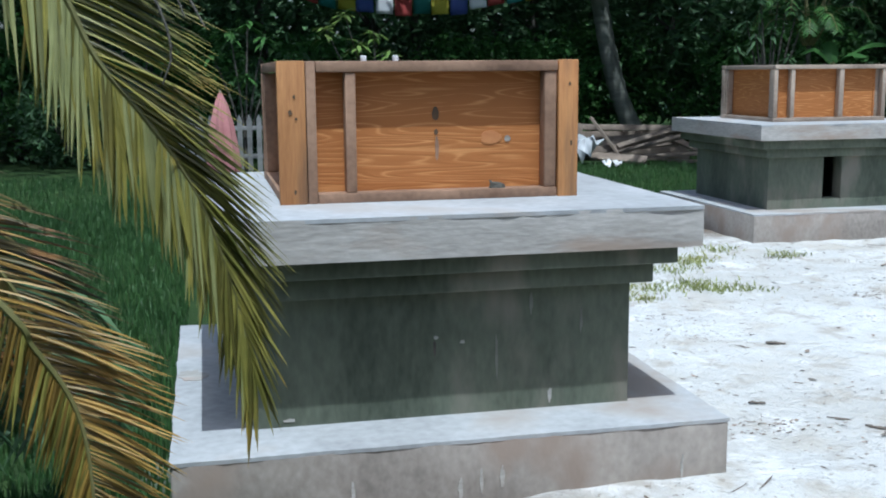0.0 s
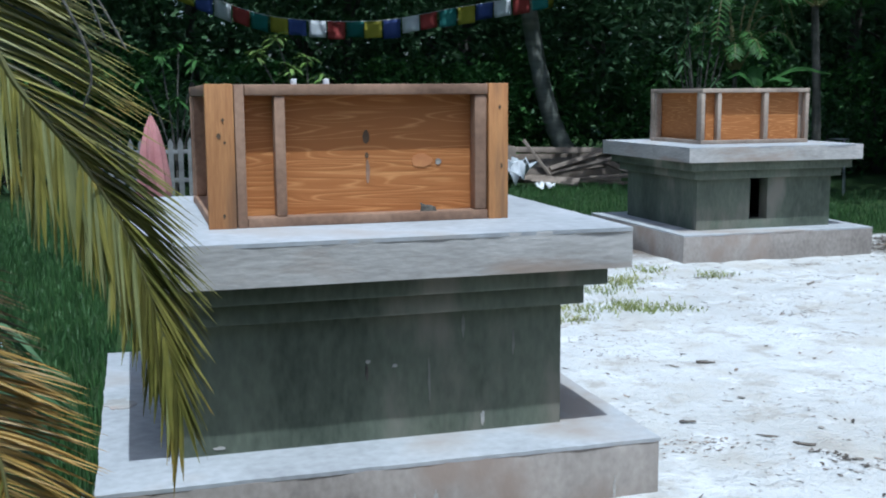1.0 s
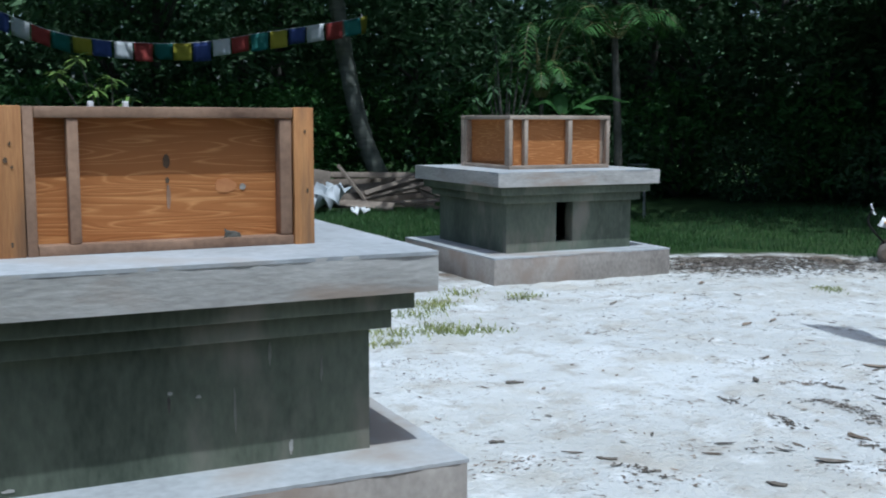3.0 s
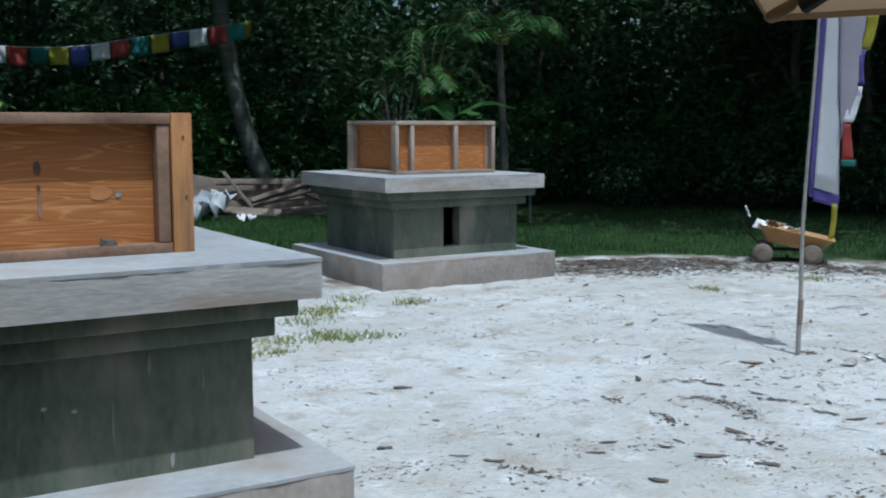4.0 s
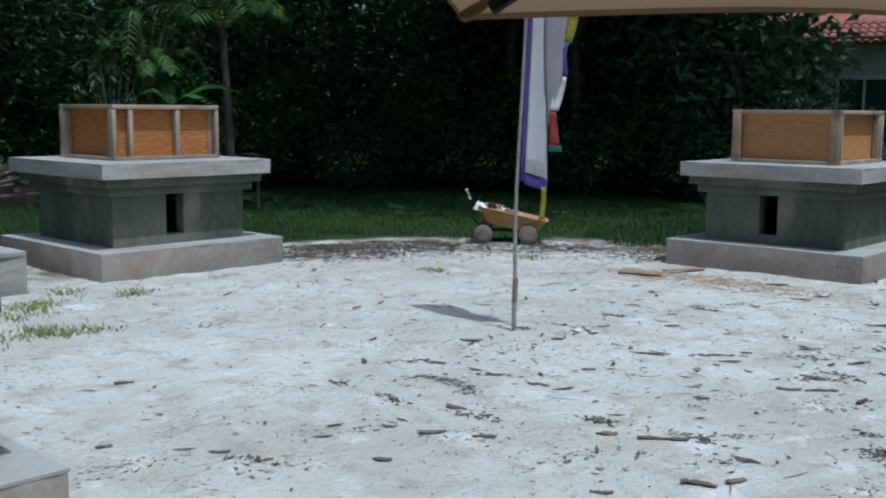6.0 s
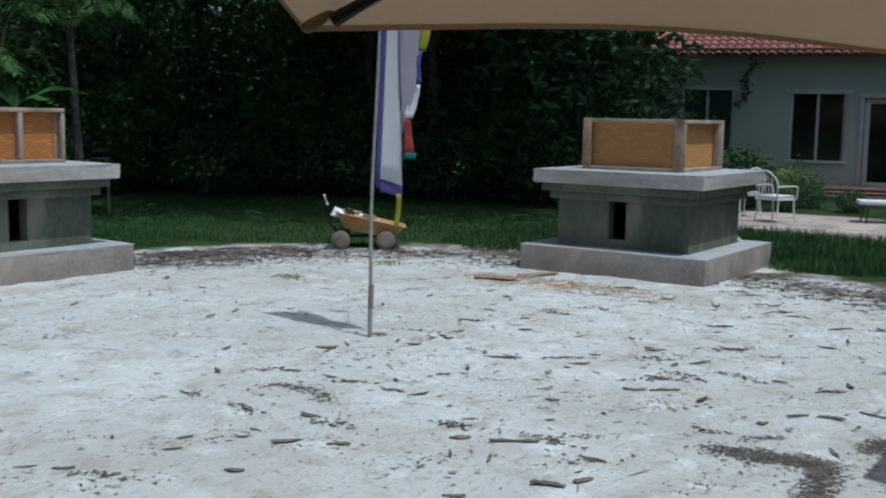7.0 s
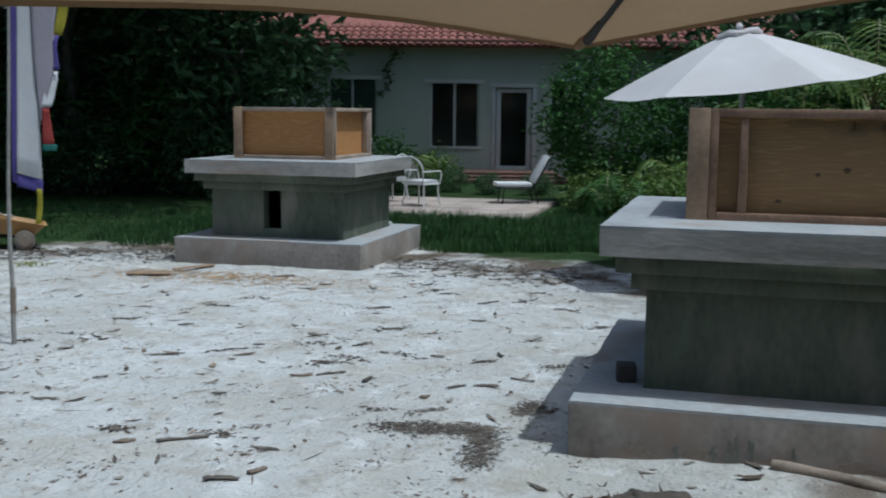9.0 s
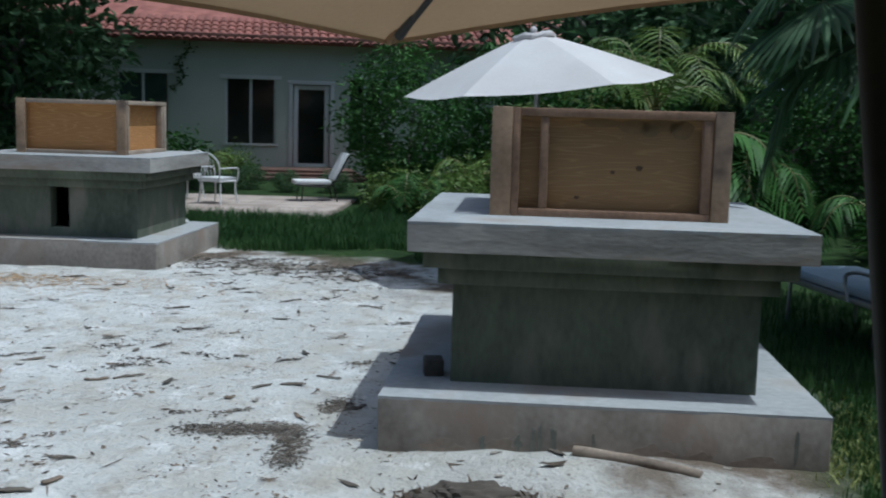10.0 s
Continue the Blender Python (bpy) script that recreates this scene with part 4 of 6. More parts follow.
            box_part("casing", h, (b + 0.002, b + 0.10, -0.03, -0.002, 0.22, z1), TRIM_WHITE, 0.004)
    for k in range(3):
        step = box_part("doorstep", h, (-1.1 + 0.1 * k, 1.5 - 0.1 * k, -2.2 + 0.45 * k, -0.002, -0.1, 0.09 + 0.06 * k), BRICK, 0.01, "dark brick doorstep")
        for q in range(12):
            x = -1.1 + 0.1 * k + 0.01 + q * (2.6 - 0.2 * k) / 12
            box_part("brick", step, (x, x + (2.6 - 0.2 * k) / 12 - 0.012, -2.212 + 0.45 * k, -2.202 + 0.45 * k, 0.0 if k == 0 else 0.035 + 0.06 * k, 0.086 + 0.06 * k), BRICK, 0.003)
    slope = radians(20)
    deck = bmesh.new()
    add_box(deck, x0 - 0.35, x1 + 0.35, -0.50, 6.8, -0.05, -0.01, 0)
    bmesh.ops.transform(deck, matrix=pose(0, 0, 3.36, 20, 0, 0), verts=deck.verts[:])
    roof = part("roof", deck, TILE, h, "red barrel tile roof")
    bm = bmesh.new()
    ring = 9
    a, b = [], []
    for i in range(ring):
        g = math.pi * i / (ring - 1)
        a.append(bm.verts.new((0.098 * math.cos(g), -0.02, 0.075 * math.sin(g))))
        b.append(bm.verts.new((0.080 * math.cos(g), 0.42, 0.062 * math.sin(g) - 0.012)))
    for i in range(ring - 1):
        bm.faces.new((a[i], b[i], b[i + 1], a[i + 1]))
    bm.faces.new(a)
    me = bpy.data.meshes.new("roof_tile")
    bm.to_mesh(me)
    bm.free()
    me.materials.append(TILE)
    for r in range(5):
        for c in range(58):
            o = new("roof_tile", me)
            o.parent = roof
            o.matrix_world = pose(0, 0, 3.36, 20, 0, 0) @ pose(-6.6 + 0.2 * c, -0.55 + 0.36 * r, 0.004 + 0.002 * (c % 3))
    # creeper that hangs from the eave
    rng = np.random.default_rng(8)
    pts = [(-2.62 + 0.1 * math.sin(i * 0.9) - 0.02 * i, -0.12, 3.2 - 0.1 * i) for i in range(13)]
    cr = part("creeper", tube(bmesh.new(), pts, 0.012, 5), BARK, h, "thin creeper hanging from the eave")
    v, f = leaf_cloud(rng, pts, (0.06, 0.03, 0.05), 9, 0.10, 0.06)
    raw("creeper_leaves", v.tolist(), f.tolist(), LEAF_DARK, cr)
    return h


house()


def terrace():
    """Irregular paving in courses; each stone is its own piece."""
    t = box_part("patio", None, (8.9, 12.9, -1.8, 1.6, -0.1, 0.05), PAVING, 0, m=pose(0, 0, 0, 0, 0, 4))
    tagged(t, "pale stone terrace before the house", "patio", kind="structure")
    rng = random.Random(4)
    y = -1.78
    n = 0
    while y < 1.5:
        h = rng.uniform(0.42, 0.6)
        x = 9.0
        while x < 12.7 and n < 290:
            w = rng.uniform(0.4, 0.85)
            box_part("paving_stone", t, (x, min(x + w, 12.85) - 0.01, y, min(y + h, 1.58) - 0.01, 0.052, 0.064 + rng.uniform(0, 0.006)), PAVING, 0.004, m=pose(0, 0, 0, 0, 0, 4))
            x += w
            n += 1
        y += h
    return t


terrace()


def garden_chair(m, label):
    """Wrought white metal armchair."""
    t = thing("garden_chair", m, label, "chair", "chairs on the terrace")
    for x in (-0.24, 0.24):
        for y in (-0.22, 0.22):
            part("leg", tube(bmesh.new(), curve_points([(x, y, 0.42), (x * 1.02, y * 1.05, 0.2), (x * 1.15, y * 1.2, 0.0)], 6), 0.016, 8), METAL_WHITE, t)
    box_part("seat", t, (-0.27, 0.27, -0.26, 0.26, 0.42, 0.45), METAL_WHITE, 0.01)
    box_part("cushion", t, (-0.25, 0.25, -0.24, 0.24, 0.452, 0.51), PAPER, 0.025, "white seat cushion")
    part("back_frame", tube(bmesh.new(), curve_points([(-0.25, 0.26, 0.43), (-0.27, 0.33, 0.8), (0, 0.36, 0.98), (0.27, 0.33, 0.8), (0.25, 0.26, 0.43)], 20), 0.016, 8), METAL_WHITE, t)
    for k in range(5):
        x = -0.16 + 0.08 * k
        part("back_bar", tube(bmesh.new(), [(x, 0.27, 0.44), (x, 0.32, 0.7), (x * 0.9, 0.345, 0.93 - abs(x) * 0.5)], 0.009, 6), METAL_WHITE, t)
    for s in (-1, 1):
        part("arm", tube(bmesh.new(), curve_points([(s * 0.27, 0.30, 0.68), (s * 0.31, 0.0, 0.69), (s * 0.30, -0.24, 0.66), (s * 0.27, -0.25, 0.44)], 14), 0.014, 8), METAL_WHITE, t)
    return t


ch = garden_chair(pose(11.0, 0.98, 0.066, 0, 0, 70) @ Matrix.Scale(0.84, 4), "white wrought metal armchair on the terrace")
copy_thing(ch, pose(11.6, 1.75, 0.066, 0, 0, 150))


def recliner(m, label):
    t = thing("lounge_chair", m, label, "chair", "chairs on the terrace")
    for x in (-0.26, 0.26):
        part("side_rail", tube(bmesh.new(), curve_points([(x, -0.45, 0.34), (x, 0.0, 0.30), (x, 0.3, 0.36), (x, 0.62, 0.92)], 16), 0.016, 8), METAL_DARK, t)
        part("leg", tube(bmesh.new(), [(x, -0.3, 0.33), (x, -0.34, 0.0)], 0.014, 8), METAL_DARK, t)
        part("leg", tube(bmesh.new(), [(x, 0.3, 0.36), (x, 0.40, 0.0)], 0.014, 8), METAL_DARK, t)
    box_part("seat_cushion", t, (-0.25, 0.25, -0.46, 0.28, 0.335, 0.43), PAPER, 0.035)
    box_part("back_cushion", t, (-0.25, 0.25, -0.05, 0.05, 0.0, 0.62), PAPER, 0.035, m=pose(0, 0.33, 0.42, -27, 0, 0))
    return t


recliner(pose(12.2, -0.35, 0.066, 0, 0, 205) @ Matrix.Scale(0.84, 4), "reclining lounge chair with white cushions on terrace")


# ---------------------------------------------------------------- umbrellas
def canopy_bm(radius, rise, ribs, sag, hem, rings=8):
    bm = bmesh.new()
    grid = []
    per = 8
    n = ribs * per
    for r in range(rings + 1):
        u = r / rings
        row = []
        for k in range(n):
            a = 2 * math.pi * k / n
            f = (k % per) / per
            flat = math.cos(math.pi / ribs) / math.cos((f - 0.5) * 2 * math.pi / ribs)
            rr = radius * u * flat
            dip = sag * math.sin(math.pi * f) * u
            rr -= 0.25 * sag * math.sin(math.pi * f) * u
            z = rise * (1 - u ** 1.12) + dip * (1.0 if u > 0.85 else 0.3)
            row.append(bm.verts.new((rr * math.cos(a), rr * math.sin(a), z)))
        grid.append(row)
    if hem:
        row = [bm.verts.new(v.co + Vector((0, 0, -hem))) for v in grid[-1]]
        grid.append(row)
    for a, b in zip(grid[1:], grid[2:]):
        for k in range(n):
            bm.faces.new((a[k], a[(k + 1) % n], b[(k + 1) % n], b[k]))
    c = bm.verts.new((0, 0, rise))
    for k in range(n):
        bm.faces.new((c, grid[1][k], grid[1][(k + 1) % n]))
    for v in grid[0]:
        bm.verts.remove(v)
    bmesh.ops.recalc_face_normals(bm, faces=bm.faces[:])
    return bm


def umbrella(m, radius, rise, ribs, sag, hem, rim, tilt, mat, pole_mat, rib_mat, label, base_mat, axis=Vector((0, 0, 1))):
    t = thing("patio_umbrella", m, label, "umbrella")
    part("pole", tube(bmesh.new(), [axis * 0.05, axis * (rim + rise * 0.5)], 0.028, 14), pole_mat, t)
    part("base_plate", tube(bmesh.new(), [(0, 0, 0.0), (0, 0, 0.05), (0, 0, 0.07), (0, 0, 0.3)], [0.26, 0.26, 0.05, 0.045], 24), base_mat, t)
    top = Matrix.Translation(axis * rim) @ tilt
    bm = canopy_bm(radius, rise, ribs, sag, hem)
    bmesh.ops.transform(bm, matrix=top, verts=bm.verts[:])
    can = part("canopy", bm, mat, t)
    for k in range(ribs):
        a = 2 * math.pi * k / ribs
        pts = [top @ Vector((radius * u * math.cos(a), radius * u * math.sin(a), rise * (1 - u ** 1.12) - 0.03)) for u in (0.05, 0.3, 0.55, 0.8, 0.95)]
        rib = part("rib", tube(bmesh.new(), pts, 0.011, 6), rib_mat, t)
        hub = axis * (rim + rise * 0.5 - 0.25)
        part("strut", tube(bmesh.new(), [hub, pts[2]], 0.008, 6), rib_mat, rib)
        if hem:
            along = lambda u, dz: top @ Vector((radius * u * math.cos(a), radius * u * math.sin(a), rise * (1 - u ** 1.12) + dz))
            part("rib_sleeve", tube(bmesh.new(), [along(0.895, -0.026), along(0.955, -0.026)], [0.012, 0.018], 8), rib_mat, rib)
            part("pocket", tube(bmesh.new(), [along(0.96, -0.004), along(0.972, -0.005), along(0.988, -0.006), along(0.998, -0.005), along(1.003, -0.003)], [0.008, 0.016, 0.019, 0.015, 0.006], 10), mat, rib, "sewn cloth pocket at the corner")
    fin = top @ Vector((0, 0, rise))
    part("finial", tube(bmesh.new(), [fin, fin + Vector((0, 0, 0.03)), fin + Vector((0, 0, 0.06))], [0.03, 0.035, 0.012], 12), mat, t)
    return t, can, top


um, can, top = umbrella(pose(4.9, -4.33, 0, 0, 0, 32), 1.33, 0.52, 6, -0.03, 0.0, 1.90, pose(0, 0, 0, 0, 0, -22) @ pose(0, 0, 0, -7, 0, 22), WHITE_CLOTH, METAL_GREY, METAL_GREY, "white canvas patio umbrella, open and slightly tilted", METAL_DARK)
bm = bmesh.new()
rngu = random.Random(3)
pts = [top @ Vector(((0.16 + 0.03 * rngu.uniform(-1, 1)) * math.cos(a), (0.16 + 0.03 * rngu.uniform(-1, 1)) * math.sin(a), 0.47 + 0.03 * rngu.uniform(-1, 1))) for a in [k * 0.42 for k in range(16)]]
tube(bm, pts, 0.035, 8)
shade(can.data, 6)
part("vent_cloth", bm, WHITE_CLOTH, um, "rumpled white cloth at the peak")
lean = Vector((0, 0, 1)).rotation_difference(pose(0, 0, 0, 0, 0, -31.66).to_3x3() @ Vector((0.0569, 0.114, 1)).normalized()).to_matrix().to_4x4()
umbrella(pose(-4.0161, -5.3695, 0, 0, 0, 31.66), 2.06, 0.52, 6, 0.0443, 0.014, 2.079, lean, TAN_CLOTH, METAL_DARK, METAL_DARK, "tan canvas patio umbrella on dark pole, open and tilted", METAL_DARK, lean.to_3x3() @ Vector((0, 0, 1)))


# ---------------------------------------------------------------- flag pole
def banner_pole():
    """Thin pole with a tall hanging white banner, violet edging and coloured tails."""
    t = thing("banner_pole", pose(0.188, 0.221, 0), "thin pole with tall white banner edged in violet", "flag")
    part("lower_pole", tube(bmesh.new(), [(0, 0, -0.15), (0.0, 0.0, 0.16), (0.004, -0.003, 0.36)], 0.017, 10), POLE, t)
    part("sleeve", tube(bmesh.new(), [(0.003, 0, 0.22), (0.006, -0.004, 0.40)], 0.02, 10), OLD_WOOD, t, "rusty brown joining sleeve")
    part("upper_pole", tube(bmesh.new(), curve_points([(0.004, -0.002, 0.34), (0.006, 0.003, 1.0), (0.040, -0.029, 2.2), (0.08, -0.06, 4.2)], 14), [0.015 - 0.0005 * i for i in range(14)], 10), POLE, t)
    across = Vector((0.66, -0.75, 0))
    away = Vector((0.75, 0.66, 0))

    def sheet(name, mat, u0, u1, z0, z1, n=6, rows=22, label="", wave=0.03, lag=0.0, skew=0.0):
        vs, fs = [], []
        for j in range(rows + 1):
            z = z0 + (z1 - z0) * j / rows
            o = Vector((-0.008 + 0.0205 * z, 0.012 - 0.0165 * z, z))
            for i in range(n + 1):
                f = i / n
                u = (u0(z) if callable(u0) else u0) * (1 - f) + (u1(z) if callable(u1) else u1) * f
                p = o + across * u + away * (wave * math.sin(9 * u + 1.3 * z + lag) * min(1, u * 8) + 0.004 * math.sin(31 * z + 20 * u)) + Vector((0, 0, skew * u))
                vs.append(tuple(p))
        for j in range(rows):
            for i in range(n):
                b = j * (n + 1) + i
                fs.append((b, b + 1, b + n + 2, b + n + 1))
        ob = raw(name, vs, fs, mat, t, label, smooth=True)
        md = ob.modifiers.new("thickness", "SOLIDIFY")
        md.thickness = 0.003
        return ob

    edge = lambda z: max(0.105, 0.213 - 0.071 * (z - 1.16)) + 0.004 * math.sin(9 * z)
    outer = lambda z: (0.20 + 0.33 * (z - 1.55) if z < 1.79 else 0.28 + 0.04 * (z - 1.79)) + 0.008 * math.sin(17 * z)
    fringe = lambda z: max(outer(z), edge(z)) - 0.012
    sheet("banner_border", FLAG_VIOLET, 0.014, lambda z: 0.044 + 0.008 * (z - 1.2), 1.12, 3.9, 3, label="violet cloth border", skew=-0.3)
    sheet("banner", FLAG_WHITE, lambda z: 0.045 + 0.008 * (z - 1.2), edge, 1.19, 3.9, 8, label="white cloth banner", skew=-0.3, wave=0.012)
    sheet("banner_fold", FLAG_SHADED, lambda z: edge(z) + 0.001, lambda z: max(outer(z), edge(z) + 0.004), 1.50, 3.9, 6, label="banner cloth turned from sun, its shade put into mauve colour", wave=0.02, lag=0.5)
    sheet("banner_hem", FLAG_VIOLET, 0.045, lambda z: edge(1.17), 1.10, 1.188, 6, 4, "violet hem", skew=-0.3)
    sheet("tail", FLAG_YELLOW, lambda z: 0.150 + 0.02 * math.sin(8 * z), lambda z: 0.185 + 0.02 * math.sin(8 * z), 0.83, 1.07, 3, 8, "yellow tail", lag=1.0)
    sheet("tail", FLAG_YELLOW, lambda z: fringe(z) + 0.02 * math.sin(12 * z), lambda z: fringe(z) + 0.085 - 0.25 * max(0, 2.17 - z), 2.10, 2.34, 4, 8, "yellow tail", lag=2.0)
    sheet("tail", FLAG_VIOLET, lambda z: fringe(z) + 0.003, lambda z: fringe(z) + 0.045 + 0.02 * math.sin(15 * z), 1.87, 2.10, 3, 8, "violet tail", lag=0.6)
    sheet("tail", FLAG_WHITE, lambda z: fringe(z) - 0.02 + 0.1 * (z - 1.62), lambda z: fringe(z) + 0.06 - 0.12 * abs(z - 1.70), 1.62, 1.86, 4, 8, "white tail", lag=1.6, wave=0.05)
    sheet("tail", FLAG_RED, 0.207, lambda z: 0.285 - 0.15 * (z - 1.37), 1.37, 1.61, 4, 8, "red tail", lag=0.9)
    sheet("tail", FLAG_GREEN, 0.207, lambda z: 0.30, 1.325, 1.368, 3, 3, "green tail", lag=0.9)
    return t


banner_pole()


# ---------------------------------------------------------------- garden cart
def cart():
    """Tan garden cart: tipped tray on two axles, with papers in it."""
    t = thing("garden_cart", pose(4.30, 3.80, 0.0, 0, 0, -50), "tan garden cart with tilted tray, scraps inside", "cart")
    bm = bmesh.new()
    rings = []
    for z, lx, ly in ((0.0, 0.30, 0.17), (0.17, 0.42, 0.25), (0.18, 0.44, 0.27), (0.18, 0.41, 0.24), (0.02, 0.285, 0.155)):
        ring = []
        for sx, sy in ((-1, -1), (1, -1), (1, 1), (-1, 1)):
            for q in range(4):
                a = math.atan2(sy, sx) - math.pi / 4 + math.pi / 2 * q / 3
                c = 0.06
                ring.append(bm.verts.new((sx * (lx - c) + c * math.cos(a), sy * (ly - c) + c * math.sin(a), z)))
        rings.append(ring)
    n = len(rings[0])
    for a, b in zip(rings, rings[1:]):
        for k in range(n):
            bm.faces.new((a[k], a[(k + 1) % n], b[(k + 1) % n], b[k]))
    bm.faces.new(rings[-1])
    bm.faces.new(rings[0][::-1])
    bmesh.ops.transform(bm, matrix=pose(0.04, 0, 0.19, 0, 12, 0), verts=bm.verts[:])
    part("tray", bm, CART_TAN, t, "tan moulded tray")
    part("chassis", add_box(bmesh.new(), -0.30, 0.30, -0.05, 0.05, 0.13, 0.16, 0.006), METAL_DARK, t)
    for x in (-0.29, 0.26):
        part("axle", tube(bmesh.new(), [(x, -0.26, 0.115), (x, 0.26, 0.115)], 0.012, 8), METAL_DARK, t)
        for y in (-0.26, 0.26):
            bm = bmesh.new()
            tube(bm, [(x, y - 0.035, 0.115), (x, y - 0.025, 0.115), (x, y + 0.025, 0.115), (x, y + 0.035, 0.115)], [0.095, 0.115, 0.115, 0.095], 24)
            w = part("wheel", bm, DUSTY, t, "dusty brown tyre")
            part("rim", tube(bmesh.new(), [(x, y - 0.042, 0.115), (x, y + 0.042, 0.115)], 0.07, 18), OLD_WOOD, w, "dusty brown rim")
    part("handle", tube(bmesh.new(), curve_points([(-0.30, 0, 0.15), (-0.52, 0, 0.42), (-0.48, 0, 0.60)], 8), 0.012, 8), METAL_DARK, t)
    return t


cart()
rs = random.Random(9)


def scrap(name, m, size, mat, label, category, k=5):
    """A crumpled sheet."""
    vs, fs = [], []
    for j in range(k + 1):
        for i in range(k + 1):
            vs.append(((i / k - 0.5) * size[0] + rs.uniform(-1, 1) * size[0] * 0.05, (j / k - 0.5) * size[1] + rs.uniform(-1, 1) * size[1] * 0.05, rs.uniform(0.05, 1) * size[2]))
    for j in range(k):
        for i in range(k):
            b = j * (k + 1) + i
            fs.append((b, b + 1, b + k + 2, b + k + 1))
    ob = raw(name, vs, fs, mat, smooth=True)
    ob.matrix_world = m
    md = ob.modifiers.new("thickness", "SOLIDIFY")
    md.thickness = 0.004
    return tagged(ob, label, category)


scrap("paper_scrap", pose(4.08, 4.05, 0.42, 20, -35, 10), (0.16, 0.14, 0.05), PAPER, "crumpled white paper on the cart", "paper")
scrap("paper_scrap", pose(3.99, 4.19, 0.58, 70, 0, 40), (0.10, 0.13, 0.03), PAPER, "white paper tag on the cart handle", "paper")
scrap("paper_scrap", pose(4.33, 3.76, 0.36, 0, 12, 20), (0.38, 0.14, 0.05), PAPER, "torn white scraps lying in cart", "paper")
scrap("paper_scrap", pose(4.24, 3.95, 0.40, 0, 12, 20), (0.22, 0.2, 0.07), OLD_WOOD, "brown scrap lying in cart", "scrap")
scrap("plastic_bag", pose(0.30, 12.75, 0.05, 0, -15, 20), (0.95, 0.7, 0.42), SHEETING, "crumpled white plastic sheet beside wood pile", "plastic sheet", 9)
scrap("plastic_bag", pose(0.75, 12.0, 0.02, 0, 0, 60), (0.35, 0.3, 0.14), PAPER, "small white plastic scrap on grass", "plastic sheet")
scrap("plastic_bag", pose(6.10, -0.25, 0.268, 0, 0, 10), (0.16, 0.14, 0.06), PAPER, "crumpled white plastic on the plinth base", "plastic scrap")
scrap("plastic_bag", pose(-7.05, 2.1, 0.04, 0, 0, 20), (0.75, 0.22, 0.10), BLUE_GREY, "pale plastic scrap lying on grass", "plastic scrap", 7)


# ---------------------------------------------------------------- timber heap
def plank(x, y, z, ln, w, th, rx, ry, rz, label="weathered grey-brown plank in the heap", mat=OLD_WOOD):
    bm = bmesh.new()
    add_box(bm, -ln / 2, ln / 2, -w / 2, w / 2, -th / 2, th / 2, 0.004)
    ob = mesh_object("plank", bm, mat)
    ob.matrix_world = pose(x, y, z, rx, ry, rz)
    return tagged(ob, label, "plank", "planks of the heap")


plank(1.5, 13.3, 0.60, 2.3, 0.10, 0.05, 80, 1, -12)
plank(1.4, 13.45, 0.43, 2.4, 0.20, 0.05, 84, 0, -14)
plank(1.5, 13.4, 0.18, 2.4, 0.32, 0.05, 84, 2, -12)
plank(1.0, 12.9, 0.42, 0.98, 0.09, 0.045, 0, 52, -30)
plank(1.75, 12.6, 0.36, 1.9, 0.10, 0.05, 20, -14, -22)
plank(1.9, 12.8, 0.50, 1.5, 0.12, 0.05, 30, -16, -5)
plank(2.0, 12.5, 0.16, 1.6, 0.14, 0.05, 10, -4, -25)
plank(0.9, 12.8, 0.12, 1.5, 0.20, 0.06, 30, 3, -35)
plank(2.4, 12.6, 0.30, 0.9, 0.12, 0.04, 40, 22, -28)
plank(1.3, 12.9, 0.28, 1.8, 0.14, 0.05, 60, -6, -10)
plank(2.3, 12.3, 0.06, 0.8, 0.16, 0.05, 0, 0, -40)
plank(0.3, 13.3, 0.50, 0.7, 0.5, 0.06, 70, 10, -20)
plank(3.25, 1.15, 0.018, 0.42, 0.16, 0.012, 1, 1, -62, "short orange-brown board lying on sand", OLD_BOARD)
plank(3.75, 0.95, 0.018, 0.5, 0.08, 0.012, 1, 1, -20, "short brown board lying on sand", OLD_BOARD)


# ---------------------------------------------------------------- picket fence, folded parasol
def picket_fence():
    t = thing("picket_fence", pose(-6.9, 12.75, 0), "weathered white picket fence, tree shade put into its colour", "fence")
    for z in (0.25, 0.70):
        box_part("rail", t, (0.0, 4.15, 0.012, 0.05, z, z + 0.07), PICKET, 0.004)
    bm = bmesh.new()
    w, h = 0.04, 0.96
    prof = [(-w, 0.02), (w, 0.02), (w, h - 0.09), (0, h), (-w, h - 0.09)]
    a = [bm.verts.new((x, -0.010, z)) for x, z in prof]
    b = [bm.verts.new((x, 0.010, z)) for x, z in prof]
    bm.faces.new(a)
    bm.faces.new(b[::-1])
    for k in range(5):
        bm.faces.new((a[(k + 1) % 5], a[k], b[k], b[(k + 1) % 5]))
    bmesh.ops.recalc_face_normals(bm, faces=bm.faces[:])
    me = bpy.data.meshes.new("picket")
    bm.to_mesh(me)
    bm.free()
    me.materials.append(PICKET)
    for k in range(27):
        o = new("picket", me)
        o.parent = t
        o.matrix_basis = pose(0.08 + 0.152 * k, 0, 0.0)
    return t


picket_fence()


